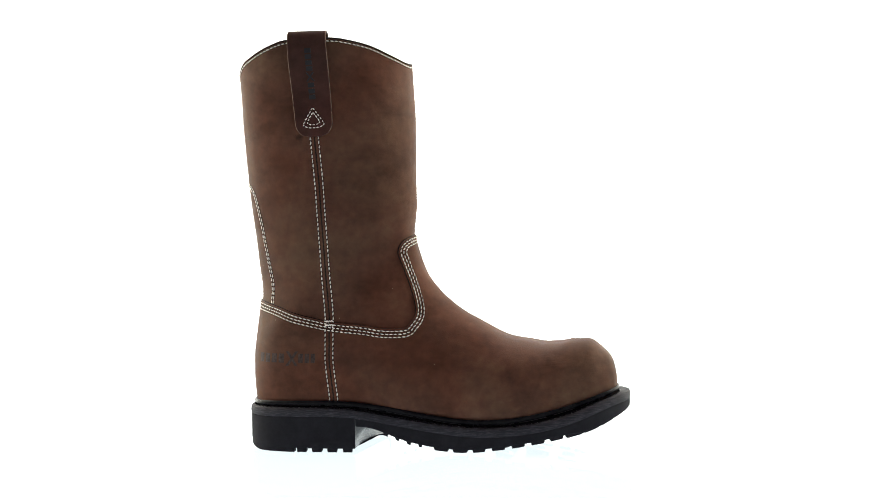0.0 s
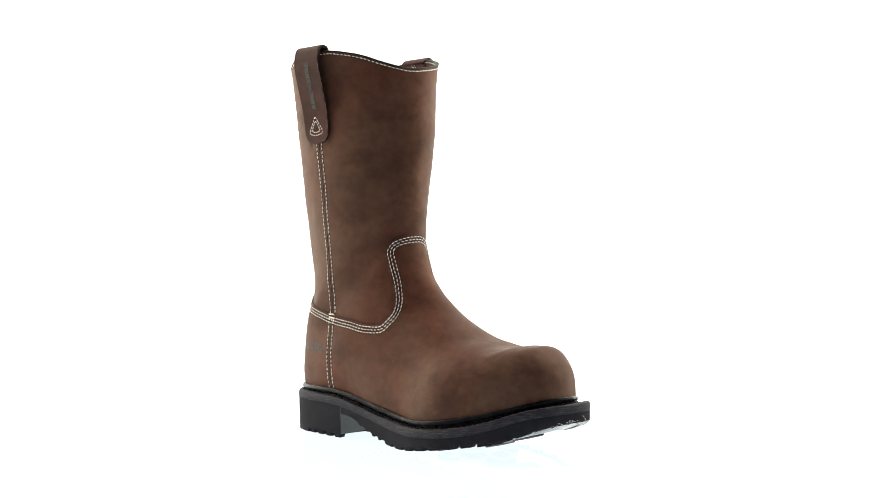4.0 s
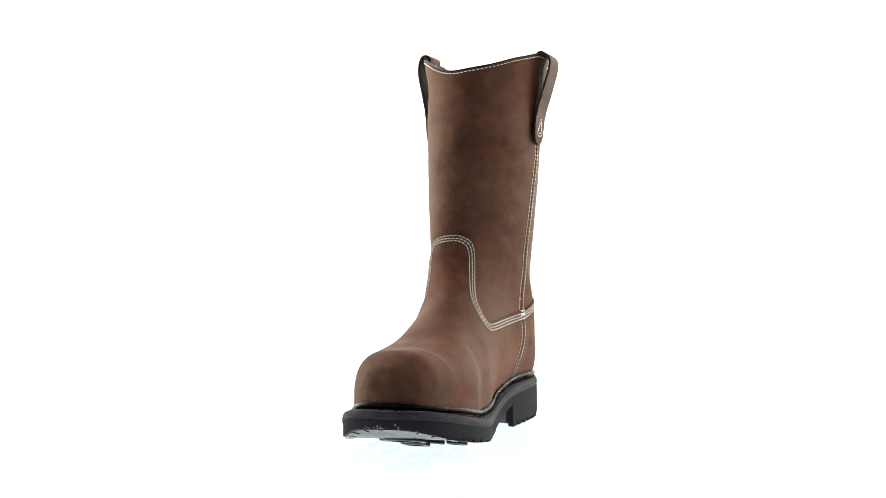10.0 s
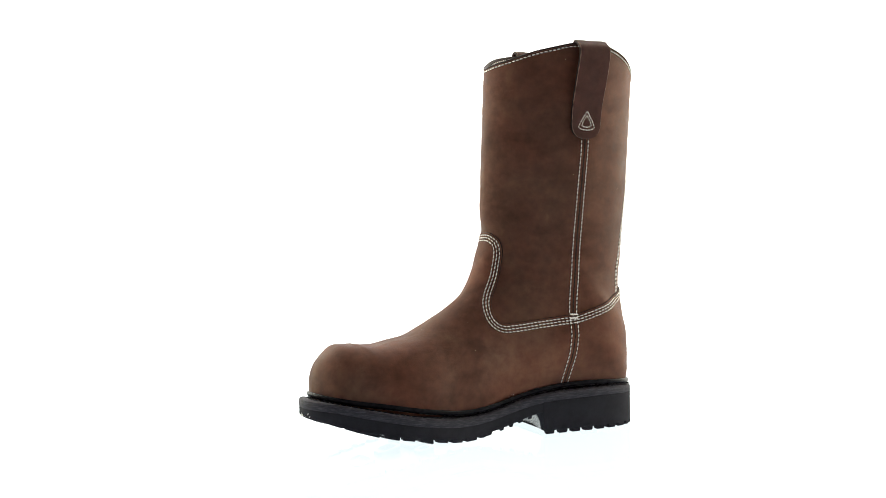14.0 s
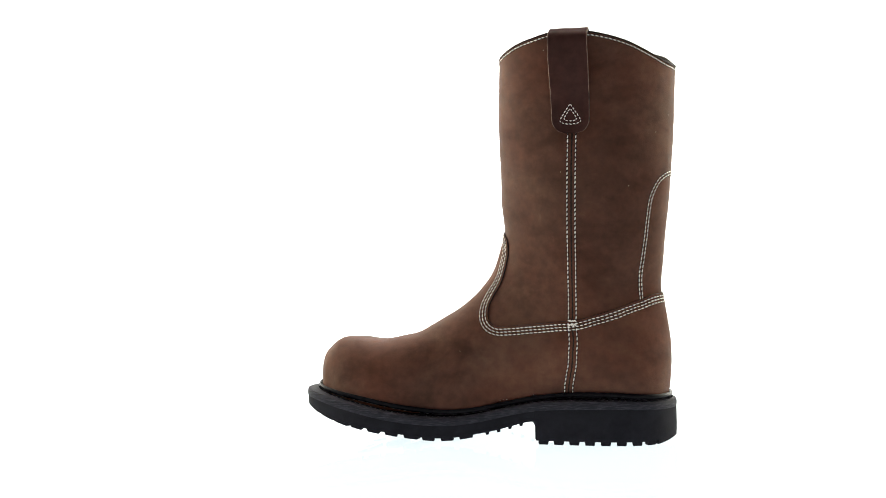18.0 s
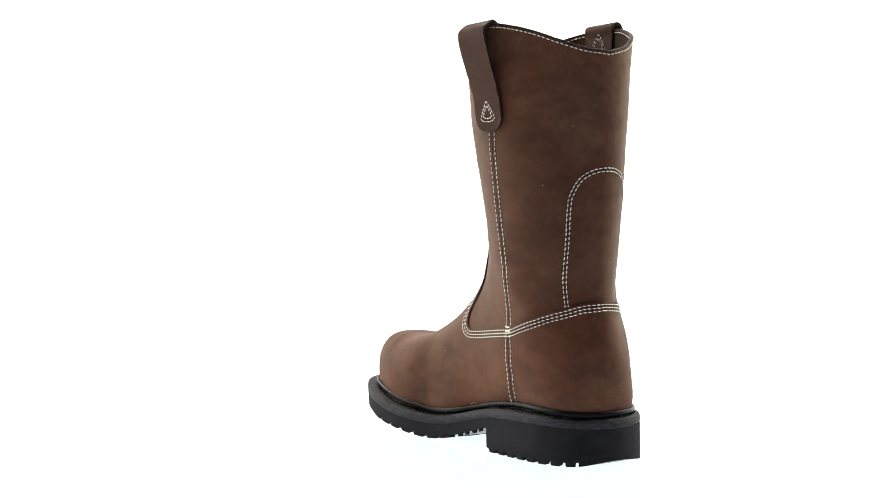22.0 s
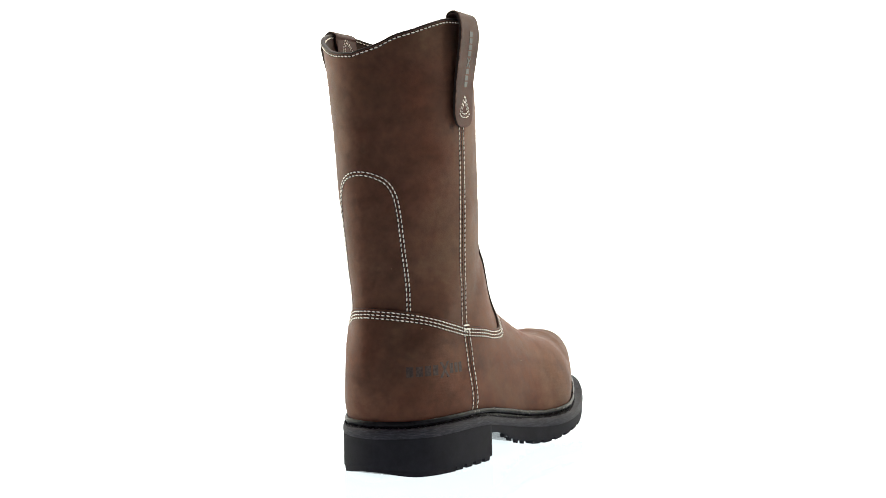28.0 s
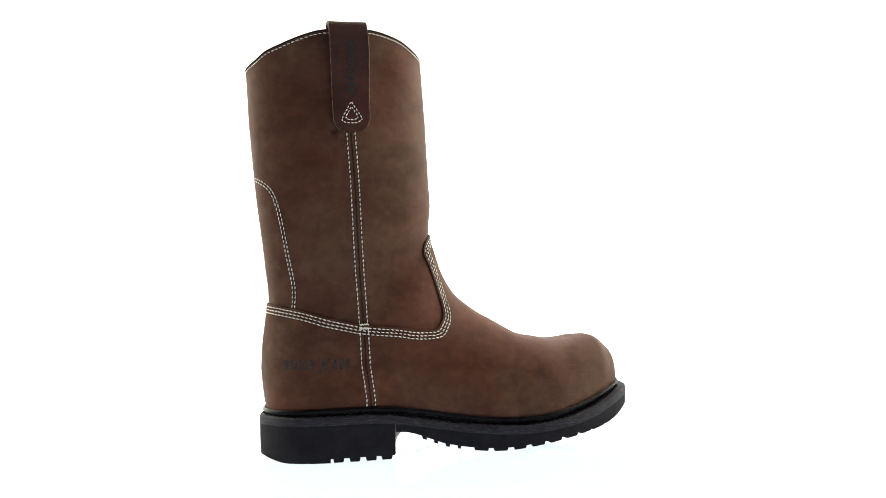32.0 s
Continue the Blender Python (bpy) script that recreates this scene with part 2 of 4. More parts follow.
# top/front point x, z; bottom/rear point x, z; width to the outer and to the inner side; height of the widest place; squareness below and above; sideways twist of the front against the rear
SECTIONS = [
    (0.1208, 0.0500, 0.1206, 0.0440, 0.0000, 0.0040, 0.4500, 2.4000, 2.4000, 0.0000),
    (0.1192, 0.0610, 0.1192, 0.0390, 0.0075, 0.0125, 0.4000, 2.6000, 2.4000, 0.0000),
    (0.1161, 0.0680, 0.1161, 0.0370, 0.0124, 0.0208, 0.3600, 3.0000, 2.5740, 0.0000),
    (0.1115, 0.0730, 0.1115, 0.0340, 0.0177, 0.0290, 0.3200, 3.5000, 2.6512, 0.0000),
    (0.1029, 0.0795, 0.1029, 0.0315, 0.0251, 0.0347, 0.3000, 4.0000, 2.7231, 0.0000),
    (0.0947, 0.0803, 0.0947, 0.0290, 0.0297, 0.0383, 0.3000, 4.0000, 2.7817, 0.0000),
    (0.0810, 0.0791, 0.0810, 0.0265, 0.0370, 0.0416, 0.3000, 4.5000, 2.8273, 0.0000),
    (0.0673, 0.0783, 0.0673, 0.0240, 0.0437, 0.0439, 0.2800, 4.5000, 2.7550, 0.0000),
    (0.0535, 0.0808, 0.0520, 0.0215, 0.0496, 0.0443, 0.2600, 4.5000, 2.6314, 0.0000),
    (0.0374, 0.0847, 0.0360, 0.0190, 0.0515, 0.0430, 0.2600, 4.5000, 2.3859, 0.0000),
    (0.0227, 0.0926, 0.0150, 0.0175, 0.0493, 0.0385, 0.2600, 4.5000, 2.0838, 0.0000),
    (0.0055, 0.1027, -0.0120, 0.0195, 0.0462, 0.0366, 0.2800, 4.5000, 1.9380, 0.0000),
    (-0.0084, 0.1134, -0.0430, 0.0260, 0.0443, 0.0338, 0.3000, 4.5000, 1.8711, 0.0067),
    (-0.0175, 0.1237, -0.0800, 0.0300, 0.0432, 0.0330, 0.3200, 4.5000, 1.9580, 0.0047),
    (-0.0250, 0.1359, -0.1170, 0.0300, 0.0436, 0.0332, 0.3400, 4.5366, 2.1264, 0.0027),
    (-0.0303, 0.1518, -0.1427, 0.0290, 0.0419, 0.0348, 0.3600, 3.4988, 2.2800, 0.0009),
    (-0.0327, 0.1620, -0.1568, 0.0350, 0.0403, 0.0367, 0.4000, 2.6585, 2.2400, 0.0001),
    (-0.0324, 0.1720, -0.1609, 0.0520, 0.0402, 0.0380, 0.4400, 2.2138, 2.1200, -0.0006),
    (-0.0312, 0.1810, -0.1616, 0.0720, 0.0408, 0.0396, 0.4600, 2.0012, 2.0100, -0.0007),
    (-0.0306, 0.1890, -0.1604, 0.0880, 0.0406, 0.0401, 0.4800, 1.7767, 1.9400, -0.0008),
    (-0.0309, 0.1960, -0.1581, 0.1040, 0.0408, 0.0412, 0.5000, 1.7832, 1.8800, -0.0006),
    (-0.0310, 0.2040, -0.1566, 0.1200, 0.0412, 0.0429, 0.5000, 1.8007, 1.8400, -0.0006),
    (-0.0309, 0.2150, -0.1585, 0.1420, 0.0422, 0.0451, 0.5000, 1.7893, 1.8500, 0.0001),
    (-0.0308, 0.2300, -0.1614, 0.1700, 0.0430, 0.0477, 0.5000, 1.7411, 1.8643, 0.0024),
    (-0.0314, 0.2520, -0.1652, 0.2080, 0.0442, 0.0509, 0.5000, 1.6993, 1.8796, 0.0055),
    (-0.0325, 0.2760, -0.1681, 0.2500, 0.0455, 0.0530, 0.5000, 1.7423, 1.9079, 0.0077),
    (-0.0339, 0.3000, -0.1700, 0.2900, 0.0473, 0.0568, 0.5000, 1.8197, 1.9335, 0.0100),
    (-0.0351, 0.3240, -0.1714, 0.3220, 0.0490, 0.0619, 0.5000, 1.9542, 2.0181, 0.0124),
]


def hump(v, at, wide_):
    return np.exp(-((v - at) / wide_) ** 2)


def lasted_surface(rows=230, around=180):
    """Grid of points: a ring of the upper for each section, from the toe to above the rim."""
    sec = spline(SECTIONS, rows)
    phi = np.linspace(0, 2 * np.pi, around, endpoint=False)
    grid = np.zeros((rows, around, 3))
    for r, (fx, fz, bx, bz, wa, wb, top, nb, nf, twist) in enumerate(sec):
        c, s = np.cos(phi), np.sin(phi)           # c = 1 at the front, -1 at the rear; s > 0 towards +y
        tall = min(max((fz - 0.200) / 0.04, 0), 1)
        heelward = min(max((-0.018 - fx) / 0.010, 0), 1)
        ankle = hump(fz, 0.180, 0.040) * heelward
        behind = np.where(s < 0, nb + 0.20 * tall + 0.30 * hump(fz, 0.168, 0.015) * heelward, nb + 0.08 * tall - 0.14 * ankle)
        n = np.where(c > 0, np.where(s < 0, nf, nf - 0.14 * ankle), behind)     # squarer behind on the outer side
        low_ = min(max((0.165 - fz) / 0.045, 0), 1)
        crown = 0.0075 * hump(fx, 0.022, 0.042) * low_ * low_ * (3 - 2 * low_)  # the instep's ridge leans to the inner side
        ext = np.sign(c) * np.abs(c) ** (2 / n)
        side = np.sign(s) * np.abs(s) ** (2 / n)
        u = np.where(c > 0, top + (1 - top) * ext, top + top * ext)
        mid, half = (wb - wa) / 2, (wa + wb) / 2
        grid[r, :, 0] = bx + (fx - bx) * u
        grid[r, :, 2] = bz + (fz - bz) * u
        grid[r, :, 1] = mid + half * side + twist * (u - 0.5) + crown * np.clip((u - top) / (1 - top), 0, 1)
    ring = np.stack([np.roll(grid, k, 1) for k in range(-3, 4)]).mean(0)      # ease the front and rear of the shaft
    ease = np.clip((np.arange(rows) / rows - 0.55) / 0.1, 0, 1)[:, None, None]
    return grid * (1 - ease) + ring * ease


AXIS_X = -0.095                                   # upright line inside the shaft from which seams are laid out
BOOT_SCALE = 1.03
PLACE = Matrix.Rotation(radians(-8), 4, "Z") @ Matrix.Translation((0, -0.01839, 0)) @ Matrix.Scale(BOOT_SCALE, 4)
boot = tagged(new("boot"), "brown oiled leather pull-on work boot with black lugged sole", "boot")
boot.empty_display_size = 0.05


def mesh_part(name, verts, faces, mats, parent, label="", slots=None, smooth=True):
    """One mesh under the boot, from points in the boot's own axes."""
    me = bpy.data.meshes.new(name)
    me.from_pydata([PLACE @ Vector(v) for v in verts], [], [tuple(int(i) for i in f) for f in faces])
    for m in mats:
        me.materials.append(m)
    if slots is not None:
        me.polygons.foreach_set("material_index", slots)
    if smooth:
        me.polygons.foreach_set("use_smooth", [True] * len(me.polygons))
        me.set_sharp_from_angle(angle=radians(38))
    me.validate()
    ob = new(name, me)
    ob.parent = parent
    if label:
        ob["label"] = label
    return ob


# ---- the lasted surface as triangles, with normals ----
GRID = lasted_surface()
RINGS, AROUND = GRID.shape[:2]
idx = np.arange(RINGS * AROUND).reshape(RINGS, AROUND)
qa, qb = idx[:-1], idx[1:]
qan, qbn = np.roll(qa, -1, 1), np.roll(qb, -1, 1)
TRIS = np.concatenate([np.stack([qa, qbn, qan], -1).reshape(-1, 3), np.stack([qa, qb, qbn], -1).reshape(-1, 3)])
PTS = GRID.reshape(-1, 3).copy()
PTS[idx[0] if GRID[0, :, 2].mean() < GRID[-1, :, 2].mean() else idx[-1], 2] -= 0.004      # tucked down behind the welt


def normals_of(pts, tris):
    n = np.zeros_like(pts)
    fn = np.cross(pts[tris[:, 1]] - pts[tris[:, 0]], pts[tris[:, 2]] - pts[tris[:, 0]])
    for k in range(3):
        np.add.at(n, tris[:, k], fn)
    return n / np.maximum(np.linalg.norm(n, axis=1, keepdims=True), 1e-12)


NORMS = normals_of(PTS, TRIS)
mid_ring = idx[int(RINGS * 0.75), 0]
if NORMS[mid_ring, 0] < 0:                        # front of the shaft must look forwards
    TRIS = TRIS[:, ::-1]
    NORMS = -NORMS
# slight unevenness of the leather
PTS += NORMS * np.array([[0.0005 * noise.noise(Vector(p) * 28) + 0.0002 * noise.noise(Vector(p) * 90)] for p in PTS])


# fullness of the inner quarter over the drawn-in waist, and the ridge of the hard toe
X_, Y_, Z_ = PTS.T
quarter = np.where(Y_ > 0, hump(X_, -0.088, 0.022) * (0.0025 * hump(Z_, 0.074, 0.016) - 0.0022 * hump(Z_, 0.040, 0.012)), 0)
crest = X_ + 9.0 * (Y_ - 0.006) ** 2            # the hard toe's edge runs in an arc, back towards the sides
ridge = (0.0004 * hump(crest, 0.0885, 0.0022) - 0.0004 * hump(crest, 0.0800, 0.0050)) * hump(Y_, 0.006, 0.034) * (Z_ > 0.055)
around_ = np.degrees(np.arctan2(Y_, X_ + 0.095))
dent = -0.0036 * hump(around_, -70, 22) * hump(Z_, 0.282, 0.016)      # the shaft sinks in under the flared rim
PTS += NORMS * (quarter + ridge + dent)[:, None]
NORMS = normals_of(PTS, TRIS)

from mathutils.bvhtree import BVHTree
TREE = BVHTree.FromPolygons([Vector(p) for p in PTS], [tuple(int(i) for i in t) for t in TRIS])


def surf(alpha, z, lift=0.0):
    """Point and normal of the upper at that angle (degrees from the front, + to the inner side) and height."""
    a = radians(alpha)
    way = Vector((math.cos(a), math.sin(a), 0))
    p, n, _, _ = TREE.ray_cast(Vector((AXIS_X, 0, z)), way)
    if p is None:
        p, n, _, _ = TREE.find_nearest(Vector((AXIS_X, 0, z)) + way * 0.05)
    if n.dot(way) < 0:
        n = -n
    return p + n * lift, n


VERT_ALPHA = np.degrees(np.arctan2(PTS[:, 1], PTS[:, 0] - AXIS_X))
VERT_Z = PTS[:, 2]
R_CHART = 0.05 * math.pi / 180                   # metres of surface for a degree


def line_field(line, closed_below=True):
    """Signed distance of each point from a line in (angle, height): + below it."""
    pts = np.array(line, float)
    ext = np.vstack([pts - [360, 0], pts, pts + [360, 0]])
    d2 = np.full(len(PTS), 1e9)
    inside = np.zeros(len(PTS), bool)
    x, y = VERT_ALPHA * R_CHART, VERT_Z
    ex = ext * [R_CHART, 1]
    for (x0, y0), (x1, y1) in zip(ex[:-1], ex[1:]):
        dx, dy = x1 - x0, y1 - y0
        ll = dx * dx + dy * dy
        if ll < 1e-14:
            continue
        t = np.clip(((x - x0) * dx + (y - y0) * dy) / ll, 0, 1)
        d2 = np.minimum(d2, (x - x0 - t * dx) ** 2 + (y - y0 - t * dy) ** 2)
        cross = ((x0 <= x) != (x1 <= x))
        with np.errstate(divide="ignore", invalid="ignore"):
            yc = y0 + (x - x0) / (dx if abs(dx) > 1e-12 else 1e-12) * dy
        inside ^= cross & (yc > y)
    return np.where(inside, 1, -1) * np.sqrt(d2)


def side_field(seam):
    """Signed distance from an upright seam, given as (height, angle) rows: + towards the front."""
    s = np.array(sorted(seam))
    at = np.interp(VERT_Z, s[:, 0], s[:, 1])
    return (np.abs(at) - np.abs(VERT_ALPHA)) * R_CHART


def clipped(name, fields, lift, mats, parent, label="", depth=0.0012, lip=0.0003):
    """The piece of the upper where all fields are positive, lifted off by lift, with a cut edge of that depth."""
    data = np.hstack([PTS, NORMS])
    tris = TRIS
    vals = [f.copy() for f in fields]
    for k in range(len(vals)):
        f = vals[k]
        keep = f[tris] > 0
        count = keep.sum(1)
        full = tris[count == 3].tolist()
        rows, extra, cache = [data], [[] for _ in vals], {}
        fresh, base = [], len(data)

        def cut(i, j):
            key = (min(i, j), max(i, j))
            if key not in cache:
                t = f[i] / (f[i] - f[j])
                cache[key] = base + len(fresh)
                fresh.append(data[i] * (1 - t) + data[j] * t)
                for m, v in enumerate(vals):
                    extra[m].append(v[i] * (1 - t) + v[j] * t)
            return cache[key]

        for tri, kp in zip(tris[(count > 0) & (count < 3)], keep[(count > 0) & (count < 3)]):
            poly = []
            for a in range(3):
                i, j = int(tri[a]), int(tri[(a + 1) % 3])
                if kp[a]:
                    poly.append(i)
                if kp[a] != kp[(a + 1) % 3]:
                    poly.append(cut(i, j))
            for b in range(1, len(poly) - 1):
                full.append([poly[0], poly[b], poly[b + 1]])
        if fresh:
            data = np.vstack([data, np.array(fresh)])
            vals = [np.concatenate([v, np.array(e)]) for v, e in zip(vals, extra)]
        tris = np.array(full)
    used = np.unique(tris)
    remap = -np.ones(len(data), int)
    remap[used] = np.arange(len(used))
    tris = remap[tris]
    pos, nor = data[used, :3], data[used, 3:]
    nor /= np.maximum(np.linalg.norm(nor, axis=1, keepdims=True), 1e-9)
    seen = {}
    for a, b, c in tris:
        for e in ((a, b), (b, c), (c, a)):
            seen[e] = 1
    rim = [e for e in seen if (e[1], e[0]) not in seen]
    out = np.zeros_like(pos)
    for a, b in rim:
        w = np.cross(pos[b] - pos[a], nor[a])
        w /= max(np.linalg.norm(w), 1e-9)
        out[a] += w
        out[b] += w
    out /= np.maximum(np.linalg.norm(out, axis=1, keepdims=True), 1e-9)
    edge_verts = sorted({v for e in rim for v in e})
    number = {v: i for i, v in enumerate(edge_verts)}
    n0, ne = len(pos), len(edge_verts)
    ev = np.array(edge_verts, int)
    verts = np.vstack([pos + nor * lift,
                       pos[ev] + nor[ev] * (lift - depth * 0.35) + out[ev] * lip,
                       pos[ev] + nor[ev] * (lift - depth) + out[ev] * lip * 0.8]) if ne else pos + nor * lift
    faces, slots = [tuple(t) for t in tris], [0] * len(tris)
    for a, b in rim:
        i, j = n0 + number[a], n0 + number[b]
        faces += [(b, a, i, j), (j, i, i + ne, j + ne)]
        slots += [1, 1]
    return mesh_part(name, verts, faces, mats, parent, label, slots)


# ---- seams: angle from the front, height ----
VAMP_EDGE = [(-180, .1160), (-165, .1146), (-150, .1122), (-135, .1090), (-119, .1053), (-103, .1022), (-88, .0998), (-58, .0970),
             (-46, .0947), (-39.7, .0938), (-31.2, .0937), (-28.0, .0970), (-23.6, .1035), (-21.4, .1125), (-21.6, .126), (-23.6, .1400),
             (-24.0, .1520), (-19.5, .1595), (-11, .1633), (-2, .1645), (5, .1640), (9.5, .1615), (13.5, .1580), (16.1, .149),
             (16.2, .135), (16.1, .1220), (16.8, .1120), (18.4, .1045), (21.3, .0960), (24.5, .0917), (29, .0917), (42, .0935), (67, .0955), (87, .0965),
             (102, .0987), (132, .1058), (153, .1113), (166, .1150), (180, .1160)]
RIM = [(-180, .2895), (-166, .2945), (-157, .3000), (-147, .3040), (-130, .3108), (-116, .3138), (-82, .3146), (-61, .3126), (-40, .3088),
       (-20, .3026), (-1, .2980), (15, .2994), (32, .3025), (50, .3074), (64, .3103), (80, .3132), (105, .3128), (120, .3100),
       (135, .3052), (150, .2984), (165, .2920), (180, .2895)]
SEAM_OUT = [(0.02, -84), (.0438, -84.5), (.07, -88.3), (.0872, -88.2), (.1044, -88.5), (.1387, -91.5), (.1731, -93.5), (.2074, -95.2), (.2395, -98), (.33, -102)]
SEAM_IN = [(0.02, 70), (.0428, 75), (.0628, 84.8), (.0806, 87.6), (.0983, 86.1), (.1248, 87.4), (.16, 88.6), (.1863, 90), (.2124, 91.4), (.2382, 93.0), (.33, 94)]
STAY = [(-152, .1128), (-152.5, .1315), (-154.6, .155), (-156.8, .182), (-159, .194), (-163.8, .2028), (-172, .2078), (-180.3, .2093), (-189, .2078),
        (-196.6, .2027), (-202.0, .193), (-204.1, .183), (-205.2, .158), (-206.9, .1325), (-205.4, .1112)]


def smooth_line(line, n=240):
    return [tuple(p) for p in spline(line, n)]


edge_f = line_field(smooth_line(VAMP_EDGE, 300))
edge_f = np.where(VERT_Z < 0.085, np.abs(edge_f), edge_f)      # all below the seam belongs to the vamp and counter
rim_f = line_field(smooth_line(RIM, 200))
front_f = np.where(VERT_ALPHA < 0, side_field(SEAM_OUT), side_field(SEAM_IN))
GAP = 0.0006
shaft_front = clipped("shaft_front", [rim_f, 0.012 - edge_f, front_f - GAP], 0.0, [LEATHER, EDGE], boot, "front leather panel of the boot shaft")
shaft_back = clipped("shaft_back", [rim_f, 0.012 - edge_f, -front_f - GAP], 0.0, [LEATHER, EDGE], boot, "rear leather panel of the boot shaft")
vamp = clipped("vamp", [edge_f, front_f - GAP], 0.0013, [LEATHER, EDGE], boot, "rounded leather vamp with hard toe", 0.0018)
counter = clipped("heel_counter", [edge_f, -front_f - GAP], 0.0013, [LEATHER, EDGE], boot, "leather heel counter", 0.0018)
lining = clipped("lining", [rim_f - 0.0006], -0.0022, [LINING, EDGE], boot, "brown leather lining of the boot", -0.0012)


def strip(name, path, profile, mats, parent, label="", closed=False, ups=None):
    """A bar swept along points, its profile in (sideways, up)."""
    n, k = len(path), len(profile)
    verts, faces = [], []
    for i, p in enumerate(path):
        a = path[i - 1] if (i or closed) else p
        b = path[(i + 1) % n] if (i < n - 1 or closed) else p
        t = (Vector(b) - Vector(a)).normalized()
        up = Vector(ups[i]).normalized()
        side = t.cross(up).normalized()
        for s, h in profile:
            verts.append(Vector(p) + side * s + up * h)
    for i in range(n if closed else n - 1):
        j = (i + 1) % n
        for q in range(k):
            r = (q + 1) % k
            faces.append((i * k + q, i * k + r, j * k + r, j * k + q))
    if not closed:
        faces += [tuple(range(k))[::-1], tuple((n - 1) * k + q for q in range(k))]
    return mesh_part(name, verts, faces, mats, parent, label)


# ---- the sole ----
OUT_A = [(0.1307, 0.0040), (0.1268, -0.0133), (0.1139, -0.0290), (0.0999, -0.0387), (0.0815, -0.0472), (0.0599, -0.0541), (0.0298, -0.0566), (-0.0004, -0.0527), (-0.0351, -0.0482), (-0.0700, -0.0485), (-0.1000, -0.0483), (-0.1296, -0.0455), (-0.1484, -0.0379), (-0.1595, -0.0232), (-0.1659, -0.0050)]
OUT_B = [(0.1307, 0.0040), (0.1304, 0.0206), (0.1199, 0.0354), (0.1053, 0.0445), (0.0850, 0.0510), (0.0600, 0.0530), (0.0298, 0.0503), (-0.0003, 0.0428), (-0.0351, 0.0374), (-0.0700, 0.0375), (-0.1000, 0.0381), (-0.1298, 0.0361), (-0.1490, 0.0281), (-0.1600, 0.0134), (-0.1659, -0.0050)]
NS = 150


def eased(rows_):
    """The same line in even steps."""
    gap_ = np.concatenate([[0], np.cumsum(np.linalg.norm(np.diff(rows_, axis=0), axis=1))])
    even = np.stack([np.interp(np.linspace(0, gap_[-1], NS), gap_, rows_[:, c]) for c in (0, 1)], 1)
    return even


LOOP = np.vstack([eased(spline(OUT_A, 400)), eased(spline(OUT_B, 400))[-2:0:-1]])     # closed, from the toe along the outer side
for _ in range(24):
    LOOP = 0.25 * np.roll(LOOP, 1, 0) + 0.5 * LOOP + 0.25 * np.roll(LOOP, -1, 0)
def outward(loop):
    t = np.roll(loop, -1, 0) - np.roll(loop, 1, 0)
    n = np.stack([t[:, 1], -t[:, 0]], 1)
    n /= np.linalg.norm(n, axis=1, keepdims=True)
    if (n * (loop - loop.mean(0))).sum() < 0:
        n = -n
    return n


spread = outward(LOOP)
grow = 0.0009 + 0.0003 * np.clip((LOOP[:, 0] - 0.09) / 0.03, 0, 1) + 0.0011 * np.clip((-0.135 - LOOP[:, 0]) / 0.02, 0, 1)
grow += 0.0010 * np.clip(LOOP[:, 1] / 0.03, 0, 1) * np.clip((LOOP[:, 0] - 0.01) / 0.03, 0, 1)
grow += 0.0006 * np.clip(-LOOP[:, 1] / 0.03, 0, 1) * hump(LOOP[:, 0], 0.035, 0.030)
LOOP = LOOP + spread * grow[:, None]
# heights along the outer and the inner side
Z_WELT = ([(-.17, .0385), (-.156, .0386), (-.12, .0400), (-.091, .0402), (-.07, .0388), (-.049, .0356), (-.027, .0314), (-.007, .0279), (.010, .0262), (.026, .0261),
           (.043, .0273), (.059, .0294), (.075, .0322), (.09, .0356), (.105, .0400), (.12, .0450), (.134, .0490)],
          [(-.17, .0386), (-.156, .0392), (-.125, .0414), (-.102, .0416), (-.08, .0404), (-.058, .0377), (-.036, .0328), (-.013, .0284), (.009, .0264), (.031, .0292),
           (.053, .0327), (.075, .0371), (.097, .0406), (.122, .0456), (.134, .0488)])
Z_MID = ([(-.17, .0338), (-.125, .0346), (-.09, .0349), (-.07, .0330), (-.048, .0288), (-.027, .0250), (-.006, .0220), (.010, .0206), (.027, .0204), (.043, .0213),
          (.059, .0230), (.075, .0255), (.09, .0290), (.105, .0342), (.120, .0402), (.128, .0418), (.134, .0418)],
         [(-.17, .0334), (-.145, .0350), (-.124, .0358), (-.079, .0348), (-.057, .0330), (-.035, .0282), (-.013, .0230), (.009, .0211), (.031, .0230), (.053, .0259),
          (.074, .0303), (.096, .0350), (.115, .0398), (.128, .0418), (.134, .0418)])
Z_LOW = ([(-.17, .0190), (-.065, .0190), (-.057, .0170), (-.044, .0103), (-.027, .0056), (-.007, .0030), (.005, .0022), (.014, .0026), (.042, .0070), (.074, .0130),
          (.106, .0191), (.128, .0262), (.134, .0280)],
         [(-.17, .0180), (-.064, .0178), (-.059, .0172), (-.046, .0140), (-.035, .0108), (-.026, .0082), (-.008, .0052), (.005, .0030), (.023, .0046), (.044, .0086),
          (.062, .0118), (.079, .0154), (.097, .0200), (.11, .0236), (.129, .0268), (.134, .0280)])


def height(table, x, y):
    a, b = (np.interp(x, t[:, 0], t[:, 1]) for t in table)
    w = np.clip((np.asarray(y) + 0.045) / 0.085, 0, 1)
    return a + (b - a) * w


def soft_table(table):
    t = np.array(table)
    xs = np.linspace(t[0, 0], t[-1, 0], 200)
    v = np.interp(xs, t[:, 0], t[:, 1])
    pad = np.pad(v, 7, "edge")
    return np.stack([xs, np.convolve(pad, np.ones(15) / 15, "valid")], 1)


